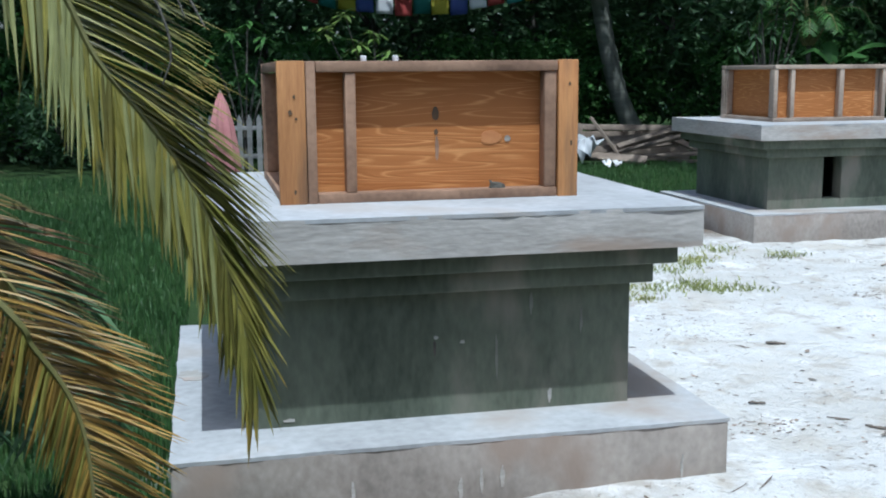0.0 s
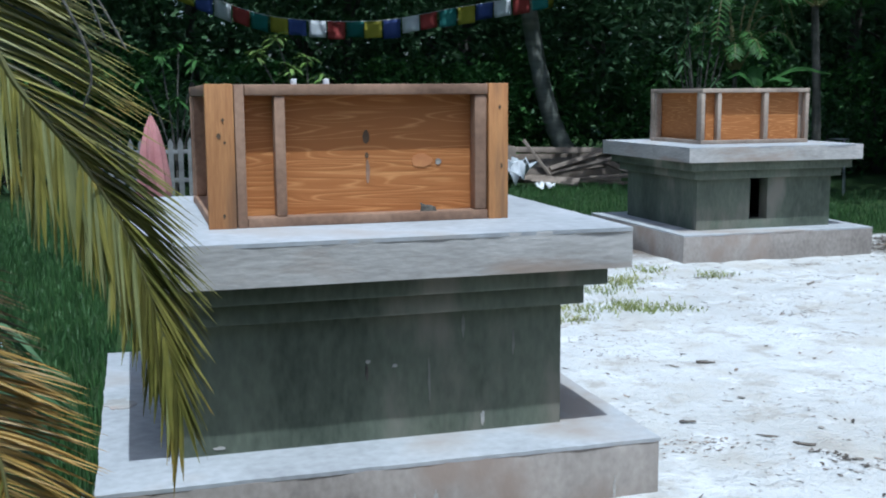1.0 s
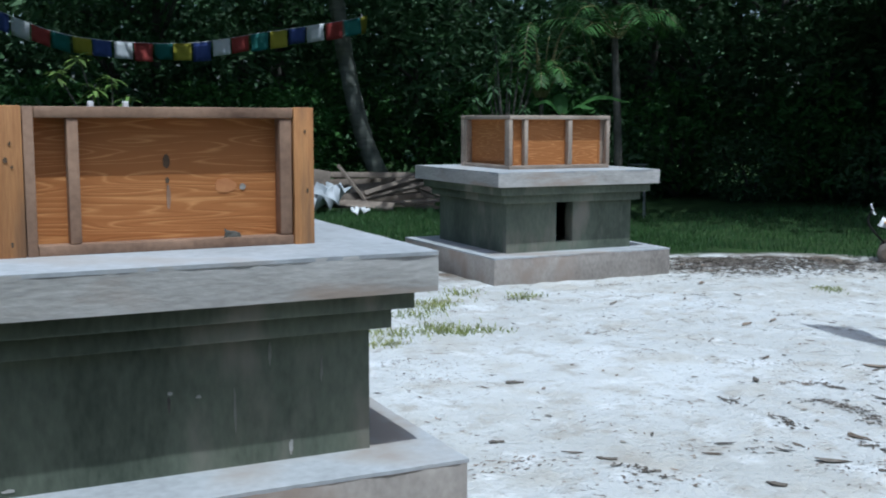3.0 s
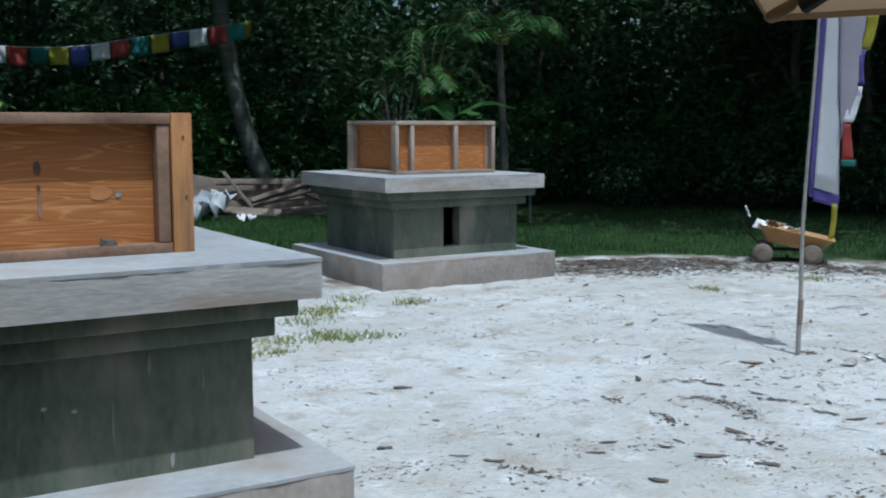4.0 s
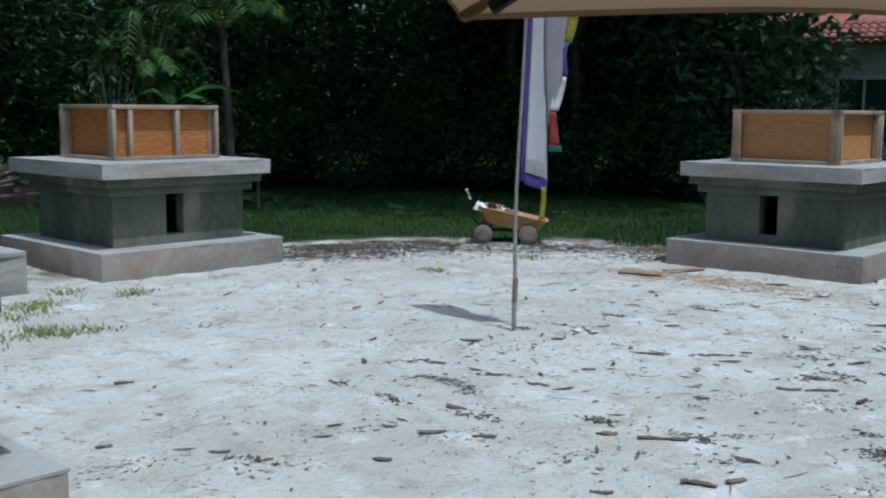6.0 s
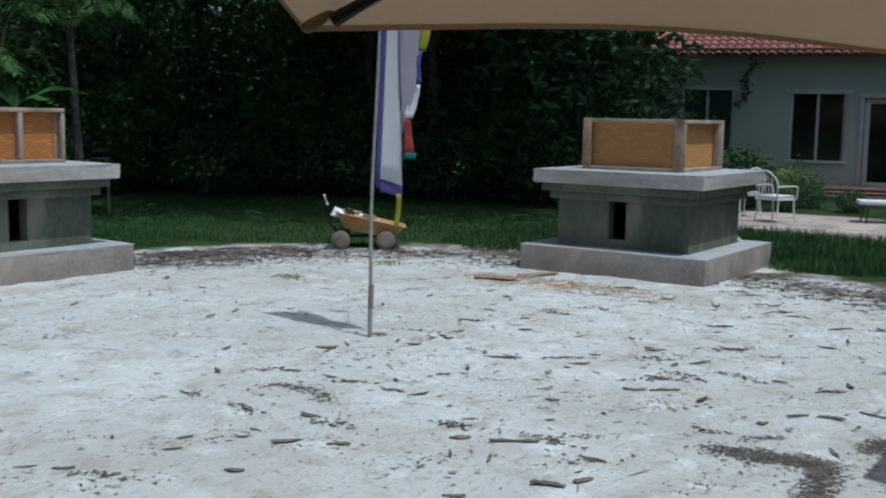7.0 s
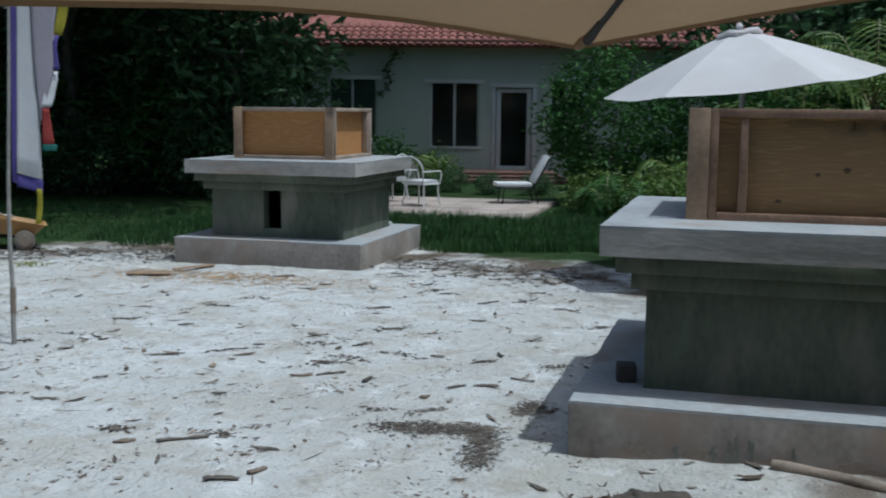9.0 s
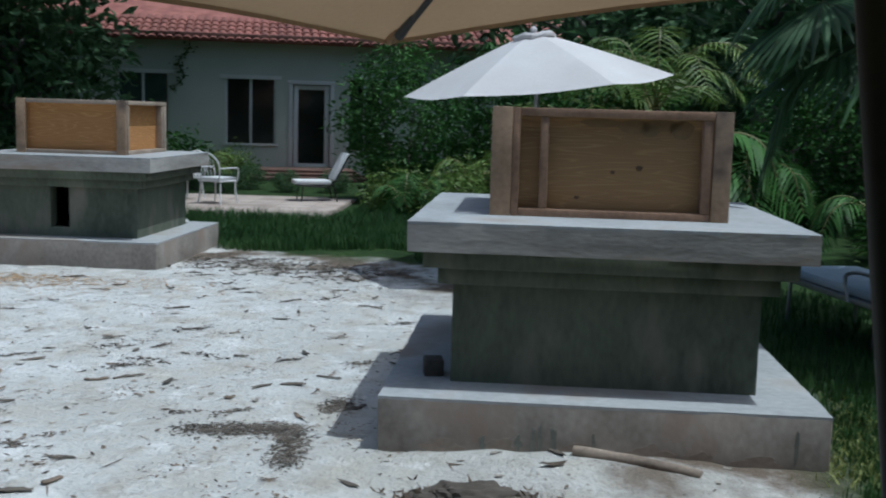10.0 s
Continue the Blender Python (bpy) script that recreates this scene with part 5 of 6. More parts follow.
def folded_parasol():
    t = thing("folded_parasol", pose(-5.6, 11.8, 0), "folded pink parasol standing by the fence", "parasol")
    part("pole", tube(bmesh.new(), [(0, 0, -0.1), (0, 0, 1.36)], 0.014, 8), METAL_GREY, t)
    bm = bmesh.new()
    rings = []
    for z, r in ((1.32, 0.02), (1.15, 0.09), (0.85, 0.16), (0.5, 0.21), (0.2, 0.24), (0.12, 0.22)):
        rings.append([bm.verts.new((r * (1 + 0.16 * math.cos(7 * a)) * math.cos(a), r * (1 + 0.16 * math.cos(7 * a)) * math.sin(a), z)) for a in [2 * math.pi * k / 42 for k in range(42)]])
    for a, b in zip(rings, rings[1:]):
        for k in range(42):
            bm.faces.new((a[k], b[k], b[(k + 1) % 42], a[(k + 1) % 42]))
    bm.faces.new(rings[0])
    part("canopy", bm, PINK, t)
    return t


folded_parasol()


# ---------------------------------------------------------------- string of small flags
def flag_string():
    t = thing("flag_string", pose(0, 0, 0), "string of small coloured cloth flags between trees", "bunting")
    ctrl = [(-6.2, 16.9, 4.3), (-4.6, 16.77, 3.62), (-3.16, 16.64, 3.14), (-1.23, 16.31, 3.05), (0.33, 15.9, 3.29), (2.0, 15.5, 3.58), (2.45, 16.2, 3.75)]
    part("cord", tube(bmesh.new(), curve_points(ctrl, 50), 0.006, 5), PAPER, t)
    pts = curve_points(ctrl, 400)
    cols = [FLAG_BLUE, FLAG_WHITE, FLAG_RED, FLAG_GREEN, FLAG_YELLOW]
    run = 0.0
    total = sum((q - p).length for p, q in zip(pts, pts[1:]))
    nxt = (total - 0.74) % 0.37
    k = 4 - int((total - 0.74 - nxt) / 0.37)
    rng = random.Random(12)
    for i in range(1, 400):
        run += (pts[i] - pts[i - 1]).length
        if run >= nxt and run < total - 0.5:
            d = (pts[min(i + 4, 399)] - pts[i]).normalized()
            w, h = 0.335, 0.33 * rng.uniform(0.9, 1.1)
            lean = rng.uniform(-0.12, 0.12)
            vs, fs = [], []
            for r in range(5):
                for c in range(5):
                    p = pts[i] + d * (w * c / 4) + Vector((0.02 * lean, lean * r / 4 + 0.025 * math.sin(c * 1.7 + k + r * 0.6) * r / 4, -h * r / 4))
                    vs.append(tuple(p + d * lean * 0.15 * r / 4))
            for r in range(4):
                for c in range(4):
                    b = r * 5 + c
                    fs.append((b, b + 1, b + 6, b + 5))
            fl = raw("flag", vs, fs, cols[k % 5], t, smooth=True)
            md = fl.modifiers.new("thickness", "SOLIDIFY")
            md.thickness = 0.003
            nxt += 0.37
            k += 1
    return t


flag_string()


# ---------------------------------------------------------------- behind the shaded plinth
def sun_lounger():
    t = thing("sun_lounger", pose(2.2, -6.95, 0, 0, 0, 15), "sun lounger with pale blue cushion on lawn", "lounger")
    box_part("frame", t, (-0.9, 0.9, -0.33, 0.33, 0.36, 0.40), METAL_GREY, 0.01)
    box_part("cushion", t, (-0.88, 0.88, -0.31, 0.31, 0.402, 0.48), BLUE_GREY, 0.03)
    for x in (-0.8, 0.8):
        for y in (-0.29, 0.29):
            part("leg", tube(bmesh.new(), [(x, y, 0.37), (x * 1.03, y, 0.0)], 0.016, 8), METAL_GREY, t)
    part("arm_loop", tube(bmesh.new(), curve_points([(-0.62, 0.345, 0.37), (-0.66, 0.36, 0.55), (-0.4, 0.36, 0.6), (-0.15, 0.36, 0.55), (-0.18, 0.345, 0.37)], 18), 0.014, 8), METAL_GREY, t)
    return t


sun_lounger()


def shed():
    t = thing("garden_shed", pose(14.2, -9.4, 0, 0, 0, 15), "low shed with pale blue ribbed metal roof", "shed")
    box_part("wall", t, (-1.0, 1.0, -1.2, 1.2, -0.1, 1.75), OLD_WOOD, 0)
    bm = bmesh.new()
    rows = [[bm.verts.new((x, -1.4 + 0.05 * k, 2.02 + (x + 1.3) * 0.16 + 0.022 * (1 if k % 4 < 2 else -1))) for k in range(57)] for x in (-1.3, 1.3)]
    for k in range(56):
        bm.faces.new((rows[0][k], rows[0][k + 1], rows[1][k + 1], rows[1][k]))
    bmesh.ops.solidify(bm, geom=bm.faces[:], thickness=0.01)
    part("roof", bm, BLUE_GREY, t, "pale blue ribbed metal roof")
    box_part("gable", t, (-0.9, 0.9, -1.19, 1.19, 1.752, 2.0), OLD_WOOD, 0)
    return t


shed()
# table stands in for the bent-tube back of a garden chair
gp = thing("garden_table", pose(4.85, 9.85, 0, 0, 0, 20), "small metal table standing in for a chair back on lawn", "table")
part("top", tube(bmesh.new(), [(0, 0, 0.86), (0, 0, 0.875)], 0.15, 20), METAL_GREY, gp)
for a in (0, 120, 240):
    part("leg", tube(bmesh.new(), [(0.17 * math.cos(radians(a)), 0.17 * math.sin(radians(a)), 0.865), (0.23 * math.cos(radians(a)), 0.23 * math.sin(radians(a)), 0)], 0.009, 8), METAL_GREY, gp)


# ---------------------------------------------------------------- near palm with separate leaflets
def leaflet(p, d, ln, w, droop, twist, mat, parent, name="leaflet"):
    """A folded tapering leaflet that leaves p along d and sags."""
    d = d.normalized()
    side = d.cross(Vector((0.15, -1, 0.1))).normalized()
    lift = side.cross(d).normalized()
    side = (side * math.cos(twist) + lift * math.sin(twist)).normalized()
    lift = side.cross(d).normalized()
    vs, fs = [], []
    for j, (u, ww) in enumerate(((0, 0.45), (0.12, 0.9), (0.35, 1.0), (0.6, 0.85), (0.82, 0.5), (1.0, 0.06))):
        c = p + d * ln * u - Vector((0, 0, droop * ln * u * u))
        vs += [tuple(c - side * w * ww * 0.5), tuple(c + lift * w * ww * 0.22), tuple(c + side * w * ww * 0.5)]
        if j:
            b = 3 * j
            fs += [(b - 3, b - 2, b + 1, b), (b - 2, b - 1, b + 2, b + 1)]
    return raw(name, vs, fs, mat, parent)


def near_frond(parent, ctrl, n, seed, hang, fan_len, start, slope, lean, mats, width):
    """A frond with one rank of leaflets that hangs and one that fans out; slope: fall of the fan in degrees at root and tip."""
    rng = random.Random(seed)
    pts = curve_points(ctrl, n)
    r = part("frond", tube(bmesh.new(), pts, [0.010 * (1 - 0.85 * i / (n - 1)) + 0.001 for i in range(n)], 6), RACHIS, parent, "arching green-yellow feather frond")
    right = Vector((0.976, -0.219, 0))
    back = Vector((0.219, 0.976, 0))
    for i in range(start, n):
        u = (i - start) / (n - 1 - start)
        d = (pts[min(i + 1, n - 1)] - pts[i - 1]).normalized()
        p = pts[i]
        pale, ripe = mats
        q = Vector((0, 0, -1)) + right * (lean + rng.gauss(0, 0.07)) + d * 0.22 + back * rng.uniform(-0.22, 0.05)
        leaflet(p, q, hang * (1 - 0.35 * u) * rng.uniform(0.8, 1.1), width * rng.uniform(0.85, 1.15), 0.0, rng.uniform(-0.3, 0.6), pale if rng.random() < 0.7 - 0.55 * u else ripe, r)
        a = radians(slope[0] + (slope[1] - slope[0]) * u * u + rng.gauss(0, 4))
        fan = right * math.cos(a) - Vector((0, 0, math.sin(a))) + d * 0.1 + back * rng.uniform(-0.05, 0.25)
        leaflet(p, fan, fan_len * (1 - 0.62 * u * u) * rng.uniform(0.78, 1.1), width * rng.uniform(0.8, 1.1), 0.16, rng.uniform(0.5, 1.2), ripe, r)
    return r


def near_palm():
    t = thing("palm_tree", pose(0, 0, 0), "young palm with drooping green-yellow feather fronds", "palm", "palms round the yard")
    crown = Vector((-7.05, -2.16, 1.75))
    pts = curve_points([(-7.0, -2.1, -0.15), (-7.03, -2.14, 0.8), tuple(crown)], 24)
    part("trunk", tube(bmesh.new(), pts, [0.12 - 0.001 * i + (0.012 if i % 3 == 0 else 0) for i in range(24)], 12), PALM_BARK, t)
    near_frond(t, [tuple(crown), (-6.66, -2.2, 2.08), (-6.27, -2.28, 1.925), (-6.19, -2.28, 1.842), (-6.14, -2.28, 1.757), (-6.09, -2.28, 1.640), (-6.02, -2.28, 1.543), (-5.95, -2.28, 1.444), (-5.89, -2.28, 1.337), (-5.85, -2.28, 1.227), (-5.81, -2.28, 1.083), (-5.78, -2.28, 0.921)], 250, 3, 0.33, 0.35, 34, (12, 72), -0.10, (FROND_SHADE, FROND), 0.0115)
    near_frond(t, [tuple(crown), (-6.72, -2.36, 1.62), (-6.29, -2.45, 1.155), (-6.23, -2.45, 1.058), (-6.17, -2.45, 0.958), (-6.14, -2.45, 0.858), (-6.13, -2.45, 0.719), (-6.13, -2.45, 0.583)], 118, 4, 0.22, 0.27, 24, (4, 34), -0.42, (FROND, FROND_GOLD), 0.0085)
    near_frond(t, [tuple(crown), (-6.80, -2.2, 1.74), (-6.42, -2.15, 1.295), (-6.36, -2.15, 1.203), (-6.29, -2.15, 1.081), (-6.24, -2.15, 0.958), (-6.21, -2.15, 0.819)], 100, 5, 0.20, 0.29, 20, (2, 24), -0.3, (FROND_DIM, FROND_DIM), 0.010)
    near_frond(t, [tuple(crown), (-6.86, -2.02, 1.80), (-6.66, -1.98, 1.58), (-6.52, -1.96, 1.34), (-6.44, -1.96, 1.08), (-6.40, -1.96, 0.85)], 90, 6, 0.28, 0.26, 18, (10, 40), -0.2, (FROND_DIM, FROND_DIM), 0.011)
    rng = np.random.default_rng(77)
    for a in (110, 150, 190, 235, 280):
        x, y = math.cos(radians(a)), math.sin(radians(a))
        pts, vs, fs = frond_geometry(rng, [crown, crown + Vector((x * 0.5, y * 0.5, 0.5)), crown + Vector((x * 1.0, y * 1.0, 0.45)), crown + Vector((x * 1.4, y * 1.4, 0.0))], 30, 0.36, 0.02, droop=0.5)
        fr = part("frond", tube(bmesh.new(), pts, [0.016 - 0.014 * i / 29 for i in range(30)], 5), RACHIS, t)
        tagged(raw("foliage", vs, fs, FROND, fr), kind="stuff")
    dry = [[(-6.16, -2.3, 2.1), (-5.98, -2.34, 1.80), (-5.93, -2.36, 1.66), (-5.95, -2.36, 1.58)], [(-6.1, -2.32, 2.1), (-5.95, -2.34, 1.85), (-5.90, -2.36, 1.72)], [(-6.02, -2.3, 2.0), (-5.90, -2.33, 1.78), (-5.86, -2.35, 1.70)]]
    for c in dry:
        part("dry_stalk", tube(bmesh.new(), curve_points(c, 10), [0.0045 - 0.0003 * i for i in range(10)], 6), BARK, t, "dry brown hanging stalk")
    return t


near_palm()

# ---------------------------------------------------------------- small things on the plinths and the sand
def plug(x, z, w, h, mat, label, box_at=(A[0], A[1] + 0.053, 1.091), out=0.573):
    """A repair plug, knot, scuff, dark patch or painted glare spot set in a plywood panel."""
    bm = bmesh.new()
    ring = [bm.verts.new((w * math.cos(a) * (1 + 0.10 * math.sin(3 * a + 9 * z) + 0.06 * math.sin(5 * a + x)), 0, h * math.sin(a))) for a in [2 * math.pi * k / 18 for k in range(18)]]
    f = bm.faces.new(ring)
    ext = bmesh.ops.extrude_face_region(bm, geom=[f])
    bmesh.ops.translate(bm, vec=(0, 0.0035, 0), verts=[v for v in ext["geom"] if isinstance(v, bmesh.types.BMVert)])
    bmesh.ops.recalc_face_normals(bm, faces=bm.faces[:])
    ob = mesh_object("panel_knot", bm, mat)
    ob.parent = FORM_A
    ob.matrix_basis = pose(x, -out + 0.085 - 0.0035, z)
    ob["label"] = label
    return ob


def plug_d(u, z, w, h, mat=KNOTHOLE, label="dark knot in the plywood"):
    ob = plug(0, 0, w, h, mat, label, out=0.564)
    ob.parent = FORM_D
    ob.matrix_basis = pose(0, 0, 0, 0, 0, 270) @ pose(u, -0.564 + 0.085 - 0.0035, z)


plug_d(0.155, 0.26, 0.018, 0.014)
plug_d(0.02, 0.235, 0.012, 0.010)
plug_d(-0.16, 0.10, 0.014, 0.008)
# darker brown patches along the top of the panel
for u, z, w, h in ((-0.05, 0.485, 0.10, 0.022), (0.12, 0.47, 0.09, 0.035), (0.26, 0.48, 0.10, 0.030), (0.36, 0.46, 0.06, 0.05), (0.20, 0.45, 0.05, 0.03)):
    plug_d(u, z, w, h, DARK_PATCH, "dark brown patch on the plywood")
plug(0.03, 0.345, 0.014, 0.028, KNOTHOLE, "dark knot in the plywood")
plug(0.032, 0.27, 0.008, 0.012, KNOTHOLE, "dark knot in the plywood")
plug(0.035, 0.205, 0.008, 0.05, STUD, "grey scuff on the plywood")
plug(0.262, 0.245, 0.044, 0.028, KNOT, "reddish burl in the plywood")
# glare on the panel, drawn as a small pale disc
plug(0.333, 0.238, 0.013, 0.013, CLOD, "pale glare spot put on the plywood")
scrap("dead_leaf", pose(A[0] + 0.27, A[1] - 0.49, 1.135, 60, 10, 10), (0.07, 0.04, 0.02), BARK, "dark dead leaf lying on the box rail", "dead leaf", 3)
for x, z, w, h in ((-0.545, 0.42, 0.005, 0.008), (-0.562, 0.36, 0.008, 0.011), (-0.54, 0.335, 0.005, 0.006), (-0.55, 0.05, 0.005, 0.010), (0.572, 0.46, 0.005, 0.008), (0.58, 0.22, 0.004, 0.012)):
    ob = plug(x, z, w, h, KNOTHOLE, "dark knot in the board")
    ob.matrix_basis = pose(x, -0.573 - 0.005, z)
for x in (-5.09, -4.93):
    ob = mesh_object("peg", add_box(bmesh.new(), -0.012, 0.012, -0.012, 0.012, 0, 0.036, 0.004), PAPER)
    ob.matrix_world = pose(x, 0.58, 1.648, 0, 0, 20)
    tagged(ob, "small white peg on the box rim", "peg")
ob = mesh_object("wood_block", add_box(bmesh.new(), -0.06, 0.06, -0.05, 0.05, 0, 0.09, 0.01), RUBBER)
ob.matrix_world = pose(-0.40, -4.03, 0.266, 0, 0, 12)
tagged(ob, "small dark block on the plinth base", "block")
ob = mesh_object("stick", tube(bmesh.new(), curve_points([(-0.90, -4.76, 0.065), (-0.99, -5.05, 0.06), (-1.09, -5.32, 0.05)], 10), [0.026, 0.03, 0.028, 0.027, 0.03, 0.028, 0.026, 0.026, 0.025, 0.022], 9), OLD_WOOD)
tagged(ob, "weathered stick lying beside the plinth", "stick")


def mound(name, x, y, rx, ry, h, mat, label, category):
    bm = bmesh.new()
    bmesh.ops.create_icosphere(bm, subdivisions=5, radius=1)
    for v in bm.verts:
        n = 1 + 0.35 * noise.noise(v.co * 2.3 + Vector((x, y, 0))) + 0.18 * noise.noise(v.co * 7)
        v.co = Vector((v.co.x * rx * n, v.co.y * ry * n, max(v.co.z, -0.2) * h * n))
    ob = mesh_object(name, bm, mat)
    ob.matrix_world = pose(x, y, 0)
    return tagged(ob, label, category)


mound("dirt_mound", -1.50, -4.36, 0.16, 0.26, 0.07, MULCH, "small mound of brown dirt on sand", "dirt mound")
rng = np.random.default_rng(14)


def on_sand(x, y):
    for cx, cy in ((A[0], A[1]), (B[0], B[1]), (C[0], C[1]), (D[0], D[1])):
        if abs(x - cx) < 1.1 and abs(y - cy) < 1.1:
            return False
    return math.hypot(x - 0.1, y) < 5.7


def ground_z(x, y):
    k = max(0.0, min(1.0, (8.5 - math.hypot(x, y)) / 1.5))
    return k * (0.022 * noise.noise((x * 0.9, y * 0.9, 3.1)) + 0.012 * noise.noise((x * 3.1, y * 3.1, 1.7)) + 0.012 * noise.noise((x * 7.0, y * 7.0, 9.2))) + 0.045 * math.exp(-((x + 1.0) / 0.28) ** 2 - ((y + 4.9) / 0.9) ** 2) + 0.05 * math.exp(-((x + 4.2) / 1.0) ** 2 - ((y + 1.15) / 0.3) ** 2)


def litter(name, count, size, seed, mat, label, patchy=0.0, curl=0.5, ratio=0.45, where=None):
    """Curled dead leaves and bark chips strewn on the sand."""
    r = random.Random(seed)
    vs, fs = [], []
    n = 0
    while n < count:
        x, y = where(r) if where else (r.uniform(-6, 6), r.uniform(-6, 6))
        if not on_sand(x, y) or (patchy and noise.noise((x * 0.9, y * 0.9, seed)) + r.uniform(-0.5, 0.5) < patchy):
            continue
        n += 1
        if where is None and x < -1.2 and y > -1.8 and r.random() < 0.6:
            continue
        a = r.uniform(0, 6.28)
        q = size * r.uniform(0.4, 1.5)
        w = q * ratio * r.uniform(0.6, 1.3)
        cs, sn = math.cos(a), math.sin(a)
        z = ground_z(x, y) + 0.003
        b = len(vs)
        lift = q * curl * r.uniform(0.1, 0.7)
        for u, ww, h in ((-0.5, 0.15, lift), (-0.2, 1.0, 0.1 * lift), (0.2, 0.9, 0.15 * lift), (0.5, 0.1, lift * 0.8)):
            for sg in (-1, 0, 1):
                px, py = u * q + r.uniform(-0.16, 0.16) * q, sg * w * 0.5 * ww * r.uniform(0.45, 1.35)
                vs.append((x + px * cs - py * sn, y + px * sn + py * cs, z + h + (abs(sg) * w * curl * 0.6)))
        for k in range(3):
            for s in range(2):
                i = b + 3 * k + s
                fs.append((i, i + 1, i + 4, i + 3))
    ob = raw(name, vs, fs, mat)
    return tagged(ob, label, "leaf litter", kind="stuff")


litter("dead_leaves", 900, 0.042, 1, LITTER, "brown dead leaves strewn over sand", 0.22, 0.06, 0.35)
litter("bark_chips", 1500, 0.020, 2, LITTER, "small dark bark chips on sand", 0.18, 0.06, 0.42)
litter("large_dead_leaves", 120, 0.10, 3, LITTER, "larger curled brown leaves on sand", -0.1, 0.16, 0.35)
litter("straw_heap", 900, 0.06, 9, LITTER, "brown dead straw heaped on sand", 0, 0.9, 0.14, lambda r: (-1.52 + r.gauss(0, 0.07), -4.35 + r.gauss(0, 0.13)))
hubs = random.Random(31)
SITES = [(hubs.uniform(-5.5, 5.5), hubs.uniform(-5.5, 5.5), hubs.uniform(0.05, 0.22)) for k in range(150)]


def near_site(r):
    x, y, s = r.choice(SITES)
    a = r.gauss(0, s)
    return x + a, y - a * 0.3 + r.gauss(0, s * 0.5)


litter("litter_clusters", 5200, 0.024, 21, LITTER, "clustered brown leaf litter on sand", 0, 0.05, 0.38, near_site)
litter("fallen_leaves", 150, 0.075, 22, LITTER, "flat brown fallen leaves on sand", 0, 0.06, 0.34)
drifts = random.Random(47)
DRIFTS = [(drifts.uniform(-3.5, 5.0), drifts.uniform(-5.0, 0.3), drifts.uniform(0.035, 0.10), drifts.uniform(-1.2, 0.2)) for k in range(62)]


def in_drift(r):
    x, y, s, a = r.choice(DRIFTS)
    u, v = r.gauss(0, s), r.gauss(0, s * 0.32)
    return x + u * math.sin(a) + v * math.cos(a), y + u * math.cos(a) - v * math.sin(a)


litter("bark_drifts", 3000, 0.03, 23, MULCH, "small drifts of dark bark on sand", 0, 0.12, 0.45, in_drift)
litter("curled_leaves", 80, 0.11, 24, MULCH, "dark curled dead leaves on sand", 0, 0.22, 0.3, lambda r: (r.uniform(-4.5, 5.2), r.uniform(-5.4, 0.4)))
litter("twigs", 240, 0.13, 8, LITTER, "thin dry twigs lying on sand", -0.1, 0.06, 0.07)
litter("pale_chips", 700, 0.03, 4, CLOD, "pale crumbs of dry soil on sand", 0.15, 0.12, 0.8)
def mulch_spot(r):
    u, j = r.random(), r.random()
    if j < 0.5:
        p = (-0.75 + 0.08 * u, -2.85 - 0.52 * u)
    elif j < 0.8:
        p = (-0.67 - 0.5 * u, -3.37 - 0.08 * u)
    else:
        p = (-0.25 + 0.2 * u, -3.45 - 0.05 * u)
    return p[0] + r.gauss(0, 0.055), p[1] + r.gauss(0, 0.045)


litter("mulch_patch", 3000, 0.021, 5, MULCH, "patch of brown mulch on sand", 0, 0.12, 0.4, mulch_spot)
litter("mulch_edge", 3600, 0.055, 6, MULCH, "brown leaf litter along lawn edge", 0, 0.15, 0.4, lambda r: ((lambda a, q: (0.1 + q * math.cos(a), q * math.sin(a)))(r.uniform(-0.6, 1.5), r.gauss(5.15, 0.38))))


# dense dark litter: brown mulch, and the tree shadow on the sand's edge
litter("leaf_mould", 2600, 0.045, 43, MULCH, "dark leaf mould near lawn, also standing for tree shadow", 0, 0.08, 0.4, lambda r: (2.55 + r.gauss(0, 0.65), 4.65 - 0.35 * r.random() + r.gauss(0, 0.4)))
litter("straw_band", 1100, 0.075, 41, STRAW, "orange-brown dry straw strewn before plinth", 0, 0.05, 0.16, lambda r: (3.75 - 0.25 * r.random() - abs(r.gauss(0, 0.35)), r.gauss(0.35, 0.8)))
litter("grey_crumbs", 380, 0.022, 42, MULCH, "curved trail of grey crumbs on sand", 0, 0.08, 0.4, lambda r: (lambda a: (-1.5 + 0.32 * math.cos(a) + r.gauss(0, 0.035), -0.45 + 0.32 * math.sin(a) + r.gauss(0, 0.035)))(r.uniform(-1.0, 0.9)))


